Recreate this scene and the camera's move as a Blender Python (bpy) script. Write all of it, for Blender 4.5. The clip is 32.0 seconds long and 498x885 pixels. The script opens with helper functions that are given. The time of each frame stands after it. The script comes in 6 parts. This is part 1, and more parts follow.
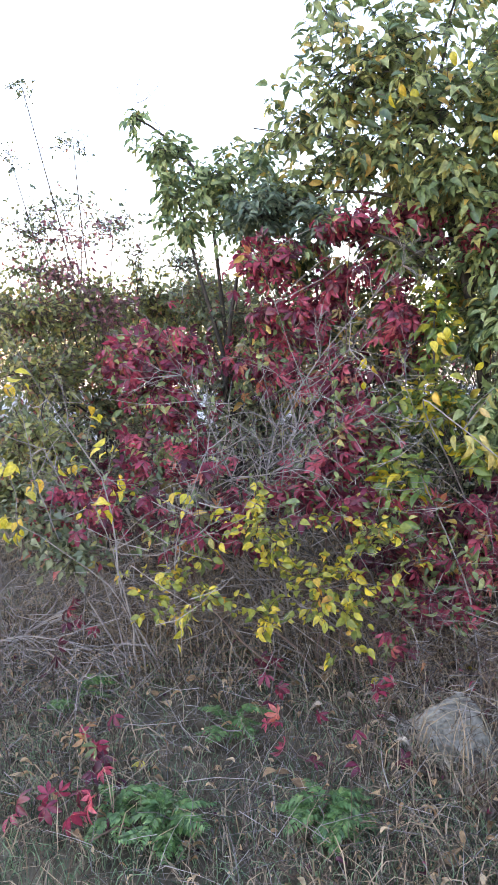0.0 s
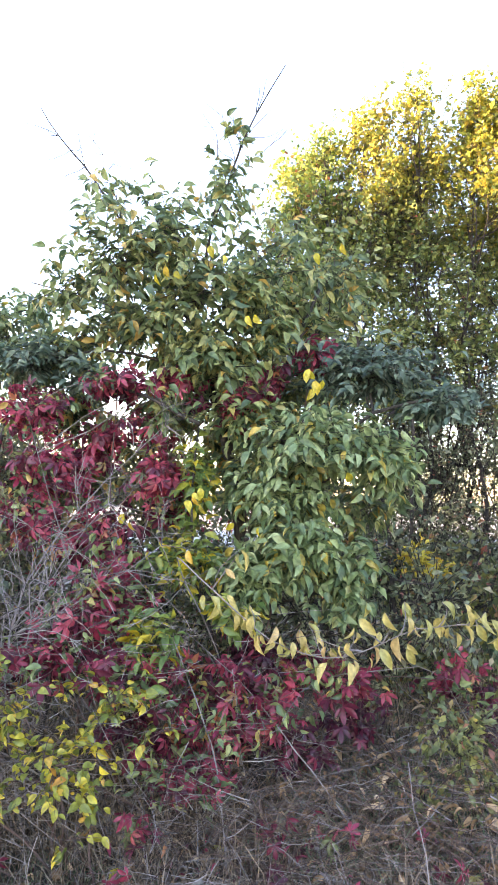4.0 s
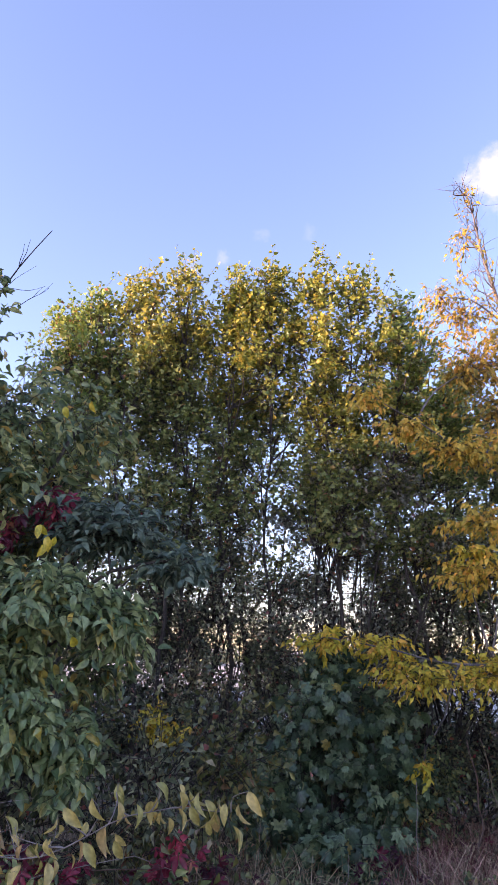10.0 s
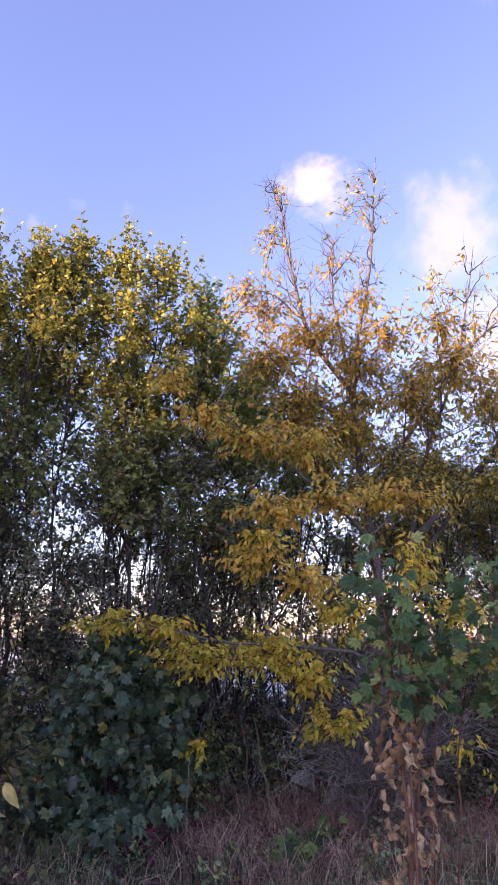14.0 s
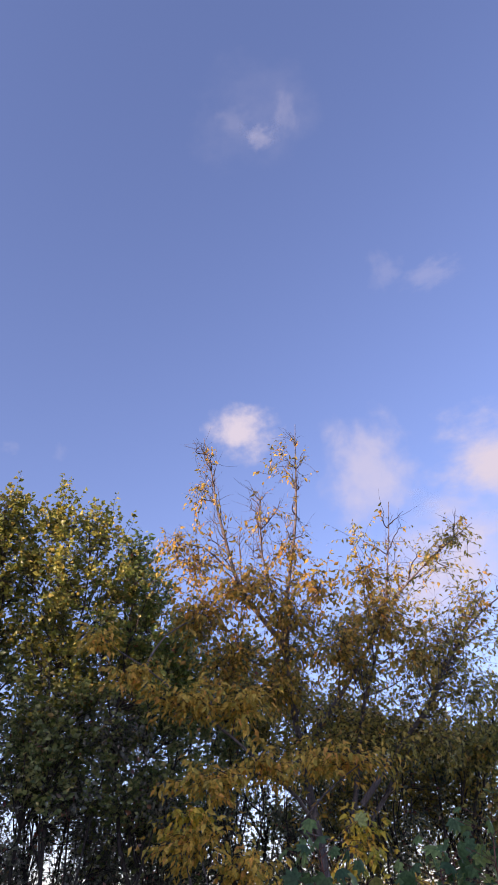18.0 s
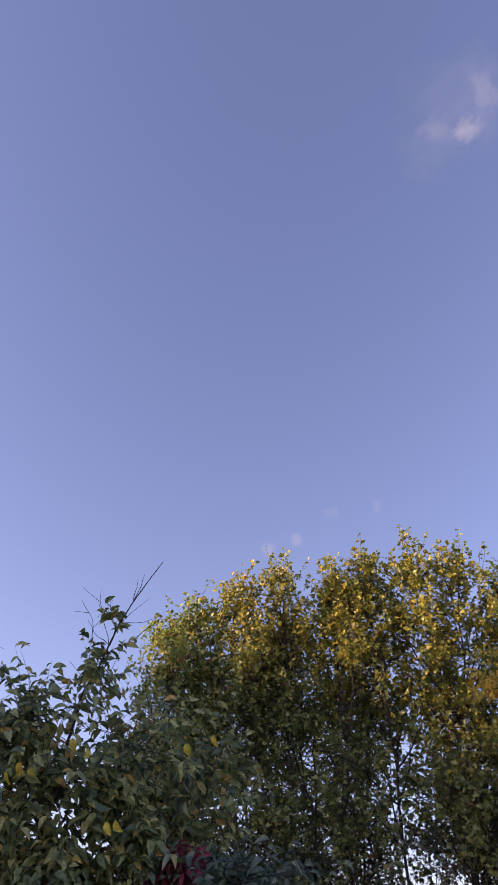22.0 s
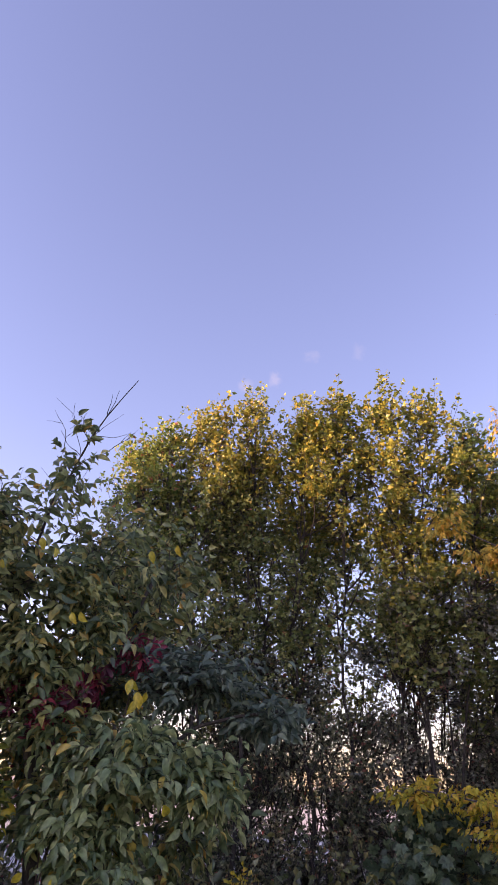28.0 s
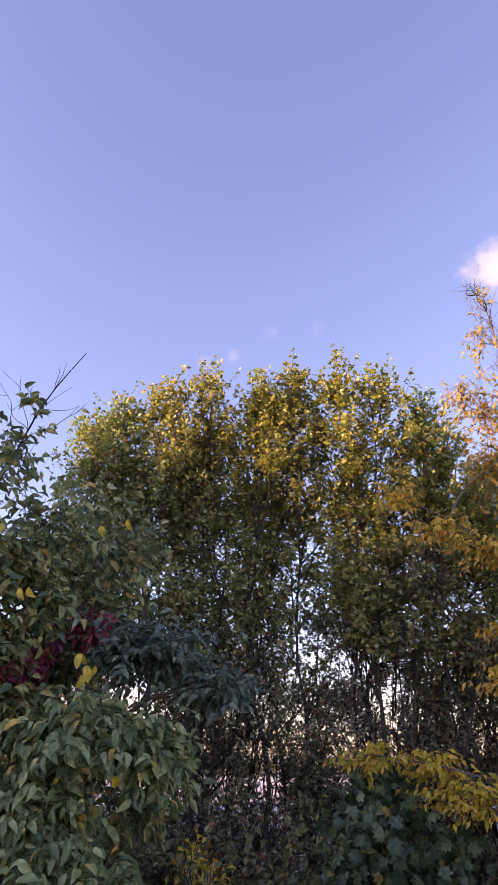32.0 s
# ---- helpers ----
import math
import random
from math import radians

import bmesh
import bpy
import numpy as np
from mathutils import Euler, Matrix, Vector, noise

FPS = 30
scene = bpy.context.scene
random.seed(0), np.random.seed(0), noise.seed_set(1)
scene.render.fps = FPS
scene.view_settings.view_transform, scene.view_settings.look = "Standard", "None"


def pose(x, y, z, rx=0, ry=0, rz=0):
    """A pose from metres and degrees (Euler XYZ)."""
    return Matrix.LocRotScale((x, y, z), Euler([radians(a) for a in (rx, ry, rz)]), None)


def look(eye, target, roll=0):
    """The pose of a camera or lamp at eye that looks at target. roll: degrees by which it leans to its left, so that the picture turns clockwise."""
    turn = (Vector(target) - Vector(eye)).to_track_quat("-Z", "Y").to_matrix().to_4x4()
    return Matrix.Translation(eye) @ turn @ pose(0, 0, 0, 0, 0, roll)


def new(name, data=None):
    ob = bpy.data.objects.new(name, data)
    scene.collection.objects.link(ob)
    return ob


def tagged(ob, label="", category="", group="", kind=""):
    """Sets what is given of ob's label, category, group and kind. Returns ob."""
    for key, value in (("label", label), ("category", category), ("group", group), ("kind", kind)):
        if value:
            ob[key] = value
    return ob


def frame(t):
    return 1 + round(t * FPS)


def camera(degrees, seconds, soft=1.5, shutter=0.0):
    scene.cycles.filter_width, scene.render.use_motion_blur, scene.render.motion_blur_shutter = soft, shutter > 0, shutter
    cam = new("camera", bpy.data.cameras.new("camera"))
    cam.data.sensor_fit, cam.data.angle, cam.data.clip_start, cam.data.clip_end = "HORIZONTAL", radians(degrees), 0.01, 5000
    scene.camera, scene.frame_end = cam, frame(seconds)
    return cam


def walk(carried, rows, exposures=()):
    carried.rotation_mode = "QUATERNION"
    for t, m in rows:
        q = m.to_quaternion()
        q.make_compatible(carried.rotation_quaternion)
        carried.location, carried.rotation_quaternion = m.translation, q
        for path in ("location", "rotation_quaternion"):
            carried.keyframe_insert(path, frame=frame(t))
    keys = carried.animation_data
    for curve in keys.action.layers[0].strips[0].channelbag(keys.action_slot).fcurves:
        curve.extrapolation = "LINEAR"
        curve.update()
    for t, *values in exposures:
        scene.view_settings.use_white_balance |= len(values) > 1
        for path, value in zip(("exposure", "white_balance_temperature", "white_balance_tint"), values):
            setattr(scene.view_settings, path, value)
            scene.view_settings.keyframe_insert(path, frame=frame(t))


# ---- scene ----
# ---- camera ----
cam = camera(40.5, 32.0, soft=0.9)
PATH = [
    (0, (0.204, 0.048, 1.484), (-0.974, 1.645, 1.229), -1.7),
    (0.5, (0.225, 0.071, 1.490), (-0.919, 1.695, 1.257), -1.9),
    (1, (0.243, 0.096, 1.497), (-0.854, 1.758, 1.314), -1.8),
    (1.5, (0.263, 0.114, 1.507), (-0.713, 1.856, 1.386), -0.1),
    (2, (0.283, 0.121, 1.518), (-0.573, 1.927, 1.436), 0.7),
    (2.5, (0.311, 0.135, 1.528), (-0.479, 1.972, 1.496), 1.0),
    (3, (0.331, 0.139, 1.533), (-0.416, 1.994, 1.581), 1.3),
    (3.5, (0.354, 0.143, 1.544), (-0.349, 2.013, 1.638), 0.9),
    (4, (0.369, 0.145, 1.549), (-0.299, 2.023, 1.706), 1.0),
    (4.5, (0.378, 0.145, 1.552), (-0.272, 2.028, 1.734), 1.4),
    (6.5, (0.406, 0.170, 1.614), (-0.132, 2.070, 1.930), 2.2),
    (7, (0.425, 0.176, 1.626), (-0.055, 2.076, 2.023), 2.6),
    (7.5, (0.439, 0.164, 1.627), (0.022, 2.079, 2.029), 2.2),
    (8, (0.460, 0.163, 1.628), (0.087, 2.077, 2.070), 1.4),
    (8.5, (0.490, 0.169, 1.634), (0.177, 2.077, 2.147), 0.8),
    (9, (0.497, 0.166, 1.635), (0.263, 2.075, 2.184), 1.1),
    (9.5, (0.507, 0.161, 1.633), (0.370, 2.071, 2.209), 1.8),
    (10, (0.526, 0.167, 1.633), (0.506, 2.081, 2.216), 1.7),
    (10.5, (0.544, 0.184, 1.628), (0.620, 2.098, 2.204), 1.9),
    (11, (0.546, 0.185, 1.627), (0.679, 2.098, 2.193), 1.6),
    (11.5, (0.546, 0.196, 1.627), (0.751, 2.106, 2.184), 1.6),
    (12, (0.542, 0.198, 1.633), (0.839, 2.096, 2.189), 1.4),
    (12.5, (0.557, 0.201, 1.632), (0.887, 2.091, 2.198), 0.5),
    (13, (0.570, 0.205, 1.631), (0.953, 2.085, 2.193), 0.7),
    (13.5, (0.582, 0.211, 1.630), (1.036, 2.082, 2.174), 0.7),
    (14, (0.592, 0.224, 1.625), (1.143, 2.067, 2.174), 0.6),
    (14.5, (0.590, 0.223, 1.626), (1.189, 2.046, 2.191), 0.2),
    (15, (0.584, 0.207, 1.624), (1.263, 1.942, 2.351), 1.1),
    (15.5, (0.540, 0.184, 1.623), (1.234, 1.819, 2.541), 0.4),
    (17.5, (0.515, 0.054, 1.705), (1.181, 1.534, 2.872), -4.9),
    (18, (0.511, 0.048, 1.718), (1.165, 1.535, 2.883), -3.3),
    (18.5, (0.505, 0.052, 1.725), (1.173, 1.539, 2.883), -2.9),
    (19, (0.527, 0.029, 1.735), (1.219, 1.499, 2.901), -3.7),
    (19.5, (0.523, -0.007, 1.740), (1.157, 1.451, 2.954), -4.3),
    (20, (0.505, -0.026, 1.742), (1.008, 1.467, 2.974), -4.6),
    (20.5, (0.477, -0.040, 1.737), (0.757, 1.491, 2.993), -3.3),
    (21, (0.437, -0.042, 1.740), (0.480, 1.499, 3.014), -2.2),
    (21.5, (0.417, 0.012, 1.743), (0.318, 1.551, 3.017), -2.8),
    (22, (0.383, 0.067, 1.756), (0.171, 1.572, 3.056), -2.1),
    (22.5, (0.364, 0.119, 1.774), (-0.017, 1.602, 3.061), -1.5),
    (23, (0.338, 0.091, 1.762), (-0.211, 1.520, 3.049), -0.8),
    (23.5, (0.316, 0.095, 1.756), (-0.336, 1.489, 3.033), 0.2),
    (24, (0.308, 0.107, 1.763), (-0.359, 1.518, 3.014), -0.5),
    (24.5, (0.311, 0.135, 1.763), (-0.375, 1.567, 2.980), -0.1),
    (25, (0.323, 0.152, 1.761), (-0.283, 1.652, 2.937), -1.3),
    (25.5, (0.322, 0.149, 1.758), (-0.173, 1.732, 2.877), -1.0),
    (27.5, (0.375, 0.147, 1.755), (0.145, 1.896, 2.697), 0.8),
    (28, (0.376, 0.145, 1.745), (0.189, 1.921, 2.645), 2.0),
    (28.5, (0.395, 0.143, 1.742), (0.286, 1.931, 2.632), 2.6),
    (29, (0.414, 0.139, 1.734), (0.311, 1.942, 2.594), 2.6),
    (29.5, (0.423, 0.140, 1.730), (0.328, 1.943, 2.591), 2.7),
    (30, (0.414, 0.148, 1.725), (0.339, 1.957, 2.576), 2.8),
    (30.5, (0.398, 0.159, 1.722), (0.305, 1.975, 2.554), 2.7),
    (31, (0.388, 0.173, 1.718), (0.243, 1.999, 2.521), 2.6),
    (31.5, (0.403, 0.170, 1.726), (0.267, 1.982, 2.563), 1.6),
    (32, (0.417, 0.166, 1.735), (0.350, 1.980, 2.574), 0.1),
]
walk(cam, [(t, look(eye, target, roll)) for t, eye, target, roll in PATH],
     exposures=[(0, 3.5, 9200, 32), (2, 3.8, 8900, 31), (4.5, 3.5, 8800, 31), (6.5, 2.6, 7700, 28), (8, 2.35, 7500, 32), (9, 2.25, 7400, 38), (11, 2.05, 7300, 52), (14.5, 1.85, 7100, 56),
                (17.5, 1.15, 6900, 48), (20, 1.15, 6900, 48), (21, 1.26, 7700, 50), (22, 1.24, 7800, 51), (23.5, 1.05, 7500, 68), (25.5, 1.35, 7800, 64), (27.5, 1.68, 8300, 57), (32, 1.75, 7900, 57)])


# ---- world and sun ----
SUN_EL, SUN_AZ = 11.0, -106.0          # degrees; azimuth clockwise from +y
world = bpy.data.worlds.new("sky")
scene.world = world
world.use_nodes = True
wn = world.node_tree
sky = wn.nodes.new("ShaderNodeTexSky")
sky.sky_type, sky.sun_disc = "NISHITA", False
sky.sun_elevation, sky.sun_rotation = radians(SUN_EL), radians(SUN_AZ)
sky.air_density, sky.dust_density, sky.ozone_density = 1.0, 0.6, 3.0
background = wn.nodes["Background"]
background.inputs["Strength"].default_value = 0.15
wn.links.new(sky.outputs["Color"], background.inputs["Color"])
sun_data = bpy.data.lights.new("sun", "SUN")
sun_data.energy, sun_data.angle, sun_data.color = 4.4, radians(0.6), (1.0, 0.85, 0.58)
sun = new("sun", sun_data)
away = Vector((math.sin(radians(SUN_AZ)) * math.cos(radians(SUN_EL)), math.cos(radians(SUN_AZ)) * math.cos(radians(SUN_EL)), math.sin(radians(SUN_EL))))
sun.matrix_world = look(away * 60, (0, 0, 0))


# ---- materials ----
def nodes_of(name):
    m = bpy.data.materials.new(name)
    m.use_nodes = True
    return m, m.node_tree.nodes, m.node_tree.links


def ramp_of(n, stops):
    r = n.new("ShaderNodeValToRGB")
    r.color_ramp.interpolation = "LINEAR"
    while len(r.color_ramp.elements) < len(stops):
        r.color_ramp.elements.new(0.5)
    for e, (p, c) in zip(r.color_ramp.elements, stops):
        e.position, e.color = p, (*c, 1)
    return r


def leaf_material(name, stops, single=False, gloss=0.36, glow=0.36, mottle_shade=40.0, sheen=0.6):
    """Leaf blade: each leaf takes its own tone, with mottling that also paints in light-and-dark contrast, a soft sheen
    and light coming through.
    """
    m, n, l = nodes_of(name)
    bsdf = n["Principled BSDF"]
    pick = n.new("ShaderNodeObjectInfo") if single else n.new("ShaderNodeNewGeometry")
    ramp = ramp_of(n, stops)
    l.new(pick.outputs["Random" if single else "Random Per Island"], ramp.inputs[0])
    noise_tex = n.new("ShaderNodeTexNoise")
    noise_tex.inputs["Scale"].default_value, noise_tex.inputs["Detail"].default_value = 3.5 if single else mottle_shade, 3
    coords = n.new("ShaderNodeTexCoord")
    l.new(coords.outputs["Object"], noise_tex.inputs["Vector"])
    tone = n.new("ShaderNodeMapRange")
    tone.inputs["From Min"].default_value, tone.inputs["From Max"].default_value = 0.3, 0.7
    # Range wider than plain mottling: lit and shaded contrast is put into the colour.
    tone.inputs["To Min"].default_value, tone.inputs["To Max"].default_value = 0.6, 1.32
    l.new(noise_tex.outputs["Fac"], tone.inputs["Value"])
    mul = n.new("ShaderNodeVectorMath")
    mul.operation = "MULTIPLY"
    l.new(ramp.outputs["Color"], mul.inputs[0])
    l.new(tone.outputs["Result"], mul.inputs[1])
    l.new(mul.outputs["Vector"], bsdf.inputs["Base Color"])
    bsdf.inputs["Roughness"].default_value = gloss
    bsdf.inputs["Specular IOR Level"].default_value = sheen
    trans = n.new("ShaderNodeBsdfTranslucent")
    l.new(mul.outputs["Vector"], trans.inputs["Color"])
    mix = n.new("ShaderNodeMixShader")
    mix.inputs[0].default_value = glow
    l.new(bsdf.outputs[0], mix.inputs[1])
    l.new(trans.outputs[0], mix.inputs[2])
    l.new(mix.outputs[0], n["Material Output"].inputs["Surface"])
    return m


def rough_material(name, dark, pale, scale=20.0, rough=0.85, bump=0.3, stretch=(1, 1, 1), pick=False):
    m, n, l = nodes_of(name)
    bsdf = n["Principled BSDF"]
    coords, mapping = n.new("ShaderNodeTexCoord"), n.new("ShaderNodeMapping")
    mapping.inputs["Scale"].default_value = stretch
    l.new(coords.outputs["Object"], mapping.inputs["Vector"])
    fine, broad = n.new("ShaderNodeTexNoise"), n.new("ShaderNodeTexNoise")
    fine.inputs["Scale"].default_value, fine.inputs["Detail"].default_value = scale * 6, 6
    broad.inputs["Scale"].default_value, broad.inputs["Detail"].default_value = scale, 4
    for tex in (fine, broad):
        l.new(mapping.outputs["Vector"], tex.inputs["Vector"])
    add = n.new("ShaderNodeMath")
    add.operation = "MULTIPLY_ADD"
    add.inputs[1].default_value = 0.5
    l.new(fine.outputs["Fac"], add.inputs[0])
    half = n.new("ShaderNodeMath")
    half.operation = "MULTIPLY"
    half.inputs[1].default_value = 0.5
    l.new(broad.outputs["Fac"], half.inputs[0])
    l.new(half.outputs[0], add.inputs[2])
    ramp = ramp_of(n, [(0.34, dark), (0.66, pale)])
    if pick:
        geo, blend = n.new("ShaderNodeNewGeometry"), n.new("ShaderNodeMath")
        blend.operation = "MULTIPLY_ADD"
        blend.inputs[1].default_value, blend.inputs[2].default_value = 0.5, 0.0
        l.new(geo.outputs["Random Per Island"], blend.inputs[0])
        quarter = n.new("ShaderNodeMath")
        quarter.operation = "MULTIPLY_ADD"
        quarter.inputs[1].default_value = 0.5
        l.new(add.outputs[0], quarter.inputs[0])
        l.new(blend.outputs[0], quarter.inputs[2])
        l.new(quarter.outputs[0], ramp.inputs[0])
    else:
        l.new(add.outputs[0], ramp.inputs[0])
    l.new(ramp.outputs["Color"], bsdf.inputs["Base Color"])
    bsdf.inputs["Roughness"].default_value = rough
    bsdf.inputs["Specular IOR Level"].default_value = 0.2
    if bump:
        b = n.new("ShaderNodeBump")
        b.inputs["Strength"].default_value, b.inputs["Distance"].default_value = bump, 0.02
        l.new(add.outputs[0], b.inputs["Height"])
        l.new(b.outputs["Normal"], bsdf.inputs["Normal"])
    return m


def palette(name, stops, **kw):
    """The same leaf colours for the joined leaves and for leaves that are objects of their own."""
    return leaf_material(name, stops, **kw), leaf_material(name + "_single", stops, single=True, **kw)


GREEN = palette("leaf_green", [(0, (0.07, 0.125, 0.06)), (0.4, (0.18, 0.25, 0.1)), (0.78, (0.34, 0.38, 0.15)), (0.92, (0.48, 0.43, 0.15)), (0.97, (0.6, 0.36, 0.09))])
PALE_GREEN = palette("leaf_pale_green", [(0, (0.08, 0.15, 0.07)), (0.5, (0.22, 0.31, 0.13)), (0.94, (0.42, 0.48, 0.22)), (0.985, (0.55, 0.4, 0.08))])
BLUE_GREEN = palette("leaf_blue_green", [(0, (0.0675, 0.128, 0.09)), (0.6, (0.128, 0.195, 0.135)), (1, (0.21, 0.27, 0.165))])
SHOOT_GREEN = palette("leaf_shoot", [(0, (0.1, 0.188, 0.05)), (0.5, (0.2, 0.275, 0.0625)), (0.75, (0.34, 0.33, 0.05)), (0.9, (0.62, 0.45, 0.04))])
# Crown tops: yellowish leaves, with some low-sun gold put into their colour.
GOLD_TOP = palette("leaf_gold_top", [(0.0, (0.14, 0.19, 0.05)), (0.4, (0.28, 0.3, 0.065)), (0.8, (0.44, 0.4, 0.08)), (1.0, (0.52, 0.36, 0.08))], sheen=0.4)
CROWN_TOP = palette("leaf_crown_top", [(0.0, (0.13, 0.18, 0.045)), (0.5, (0.27, 0.3, 0.06)), (0.85, (0.44, 0.385, 0.07)), (1.0, (0.56, 0.4, 0.08))], sheen=0.35)
CROWN_LOW = palette("leaf_crown_low", [(0.0, (0.1, 0.165, 0.05)), (0.5, (0.23, 0.29, 0.085)), (0.9, (0.41, 0.43, 0.15)), (0.98, (0.5, 0.41, 0.13)), (1.0, (0.42, 0.1, 0.08))])
CROWN = palette("leaf_crown", [(0.0, (0.12, 0.21, 0.055)), (0.5, (0.24, 0.33, 0.08)), (0.85, (0.4, 0.43, 0.11)), (0.97, (0.52, 0.43, 0.12)), (1.0, (0.42, 0.1, 0.08))], sheen=0.45)
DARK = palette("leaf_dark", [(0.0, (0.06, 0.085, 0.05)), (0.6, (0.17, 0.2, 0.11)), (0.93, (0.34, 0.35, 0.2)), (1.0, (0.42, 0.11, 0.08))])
GREY_LEAF = palette("leaf_grey", [(0, (0.12, 0.14, 0.1)), (0.5, (0.23, 0.25, 0.18)), (0.9, (0.34, 0.34, 0.26)), (1, (0.3, 0.1, 0.1))])
MAPLE_DARK = palette("leaf_maple", [(0, (0.04, 0.09, 0.05)), (0.6, (0.11, 0.19, 0.1)), (0.95, (0.24, 0.34, 0.17)), (1, (0.4, 0.3, 0.07))], gloss=0.4)
MAPLE_FRESH = palette("leaf_maple_fresh", [(0.0, (0.045, 0.11, 0.05)), (0.5, (0.11, 0.21, 0.075)), (0.85, (0.22, 0.33, 0.1)), (0.95, (0.38, 0.42, 0.13)), (1.0, (0.5, 0.4, 0.1))], gloss=0.5, sheen=0.25)
RED = palette("leaf_red", [(0.0, (0.09, 0.015, 0.03)), (0.35, (0.24, 0.028, 0.06)), (0.7, (0.46, 0.05, 0.095)), (0.9, (0.62, 0.1, 0.14)), (0.94, (0.52, 0.2, 0.08)), (0.97, (0.16, 0.2, 0.08))], glow=0.4)
DEEP_RED = palette("leaf_deep_red", [(0.0, (0.06, 0.01, 0.025)), (0.6, (0.14, 0.018, 0.045)), (0.9, (0.26, 0.03, 0.06)), (1.0, (0.06, 0.09, 0.04))], glow=0.4)
YELLOW_LEAF = palette("leaf_yellow", [(0.0, (0.12, 0.17, 0.04)), (0.35, (0.26, 0.28, 0.05)), (0.65, (0.5, 0.42, 0.05)), (0.9, (0.7, 0.5, 0.055)), (1.0, (0.62, 0.28, 0.06))])
BRIGHT_YELLOW = palette("leaf_bright_yellow", [(0.0, (0.5, 0.42, 0.04)), (0.6, (0.68, 0.52, 0.06)), (1.0, (0.66, 0.36, 0.05))])
HANG_LEAF = palette("leaf_pale_yellow", [(0.0, (0.34, 0.33, 0.1)), (0.4, (0.56, 0.44, 0.14)), (0.8, (0.66, 0.5, 0.18)), (1.0, (0.52, 0.32, 0.14))])
GOLD = palette("leaf_gold", [(0.0, (0.34, 0.37, 0.06)), (0.35, (0.68, 0.56, 0.075)), (0.75, (0.84, 0.6, 0.085)), (1.0, (0.82, 0.43, 0.085))], sheen=0.3, gloss=0.5, glow=0.46)
AMBER = palette("leaf_amber", [(0.0, (0.42, 0.38, 0.07)), (0.35, (0.72, 0.5, 0.09)), (0.75, (0.84, 0.55, 0.1)), (1.0, (0.82, 0.4, 0.09))], sheen=0.3, gloss=0.5, glow=0.46)
ORANGE = palette("leaf_orange", [(0.0, (0.2, 0.19, 0.045)), (0.4, (0.43, 0.31, 0.055)), (0.8, (0.58, 0.36, 0.06)), (1.0, (0.58, 0.27, 0.055))], sheen=0.3, gloss=0.5)
SAGE = palette("leaf_sage", [(0, (0.09, 0.13, 0.07)), (0.5, (0.17, 0.2, 0.11)), (0.85, (0.27, 0.27, 0.14)), (0.93, (0.4, 0.33, 0.08)), (0.96, (0.4, 0.06, 0.08))])
OLIVE_GOLD = palette("leaf_olive_gold", [(0.0, (0.2, 0.21, 0.05)), (0.5, (0.42, 0.37, 0.07)), (0.9, (0.6, 0.45, 0.085)), (1.0, (0.58, 0.3, 0.075))])
OLIVE = palette("leaf_olive", [(0.0, (0.07, 0.1, 0.035)), (0.5, (0.13, 0.15, 0.05)), (0.9, (0.25, 0.22, 0.06)), (1.0, (0.3, 0.08, 0.05))])
YELLOW_OLIVE = palette("leaf_yellow_olive", [(0.0, (0.1, 0.13, 0.05)), (0.5, (0.2, 0.22, 0.08)), (0.9, (0.38, 0.34, 0.1)), (1.0, (0.4, 0.12, 0.08))])
WITHERED = palette("leaf_withered", [(0.0, (0.24, 0.125, 0.06)), (0.5, (0.52, 0.3, 0.15)), (1.0, (0.66, 0.46, 0.28))], glow=0.2, gloss=0.8)
LITTER = palette("leaf_litter", [(0.0, (0.06, 0.04, 0.03)), (0.5, (0.17, 0.12, 0.09)), (0.85, (0.34, 0.25, 0.18)), (1.0, (0.5, 0.42, 0.33))], glow=0.1, gloss=0.8)
FERN_LEAF = palette("leaf_fern", [(0.0, (0.05, 0.14, 0.05)), (0.6, (0.1, 0.24, 0.075)), (1.0, (0.18, 0.32, 0.11))])

BARK_DARK = rough_material("bark_dark", (0.035, 0.028, 0.024), (0.1, 0.085, 0.075), 14, bump=0.6, stretch=(3, 3, 0.6))
BARK_GREY = rough_material("bark_grey", (0.085, 0.075, 0.072), (0.23, 0.205, 0.2), 10, bump=0.6, stretch=(3, 3, 0.6))
TWIG_DARK = rough_material("twig_dark", (0.03, 0.024, 0.022), (0.09, 0.07, 0.065), 30, bump=0, pick=True)
TWIG_BROWN = rough_material("twig_brown", (0.07, 0.04, 0.035), (0.2, 0.13, 0.11), 30, bump=0, pick=True)
TWIG_PALE = rough_material("twig_pale", (0.11, 0.095, 0.09), (0.36, 0.31, 0.29), 30, bump=0.1, pick=True)
STEM_RED = rough_material("stem_red", (0.12, 0.045, 0.035), (0.28, 0.14, 0.1), 30, bump=0.1)
STRAW = rough_material("straw", (0.045, 0.036, 0.028), (0.33, 0.265, 0.19), 8, bump=0, pick=True)
STRAW_PALE = rough_material("straw_pale", (0.12, 0.08, 0.045), (0.62, 0.46, 0.29), 8, bump=0, pick=True)
STRAW_RED = rough_material("straw_red", (0.18, 0.06, 0.055), (0.6, 0.36, 0.28), 8, bump=0, pick=True)
GRASS_GREEN = rough_material("grass_green", (0.035, 0.07, 0.04), (0.21, 0.3, 0.16), 8, bump=0, pick=True)
SOIL = rough_material("soil", (0.055, 0.042, 0.03), (0.19, 0.15, 0.1), 3, bump=0.8)
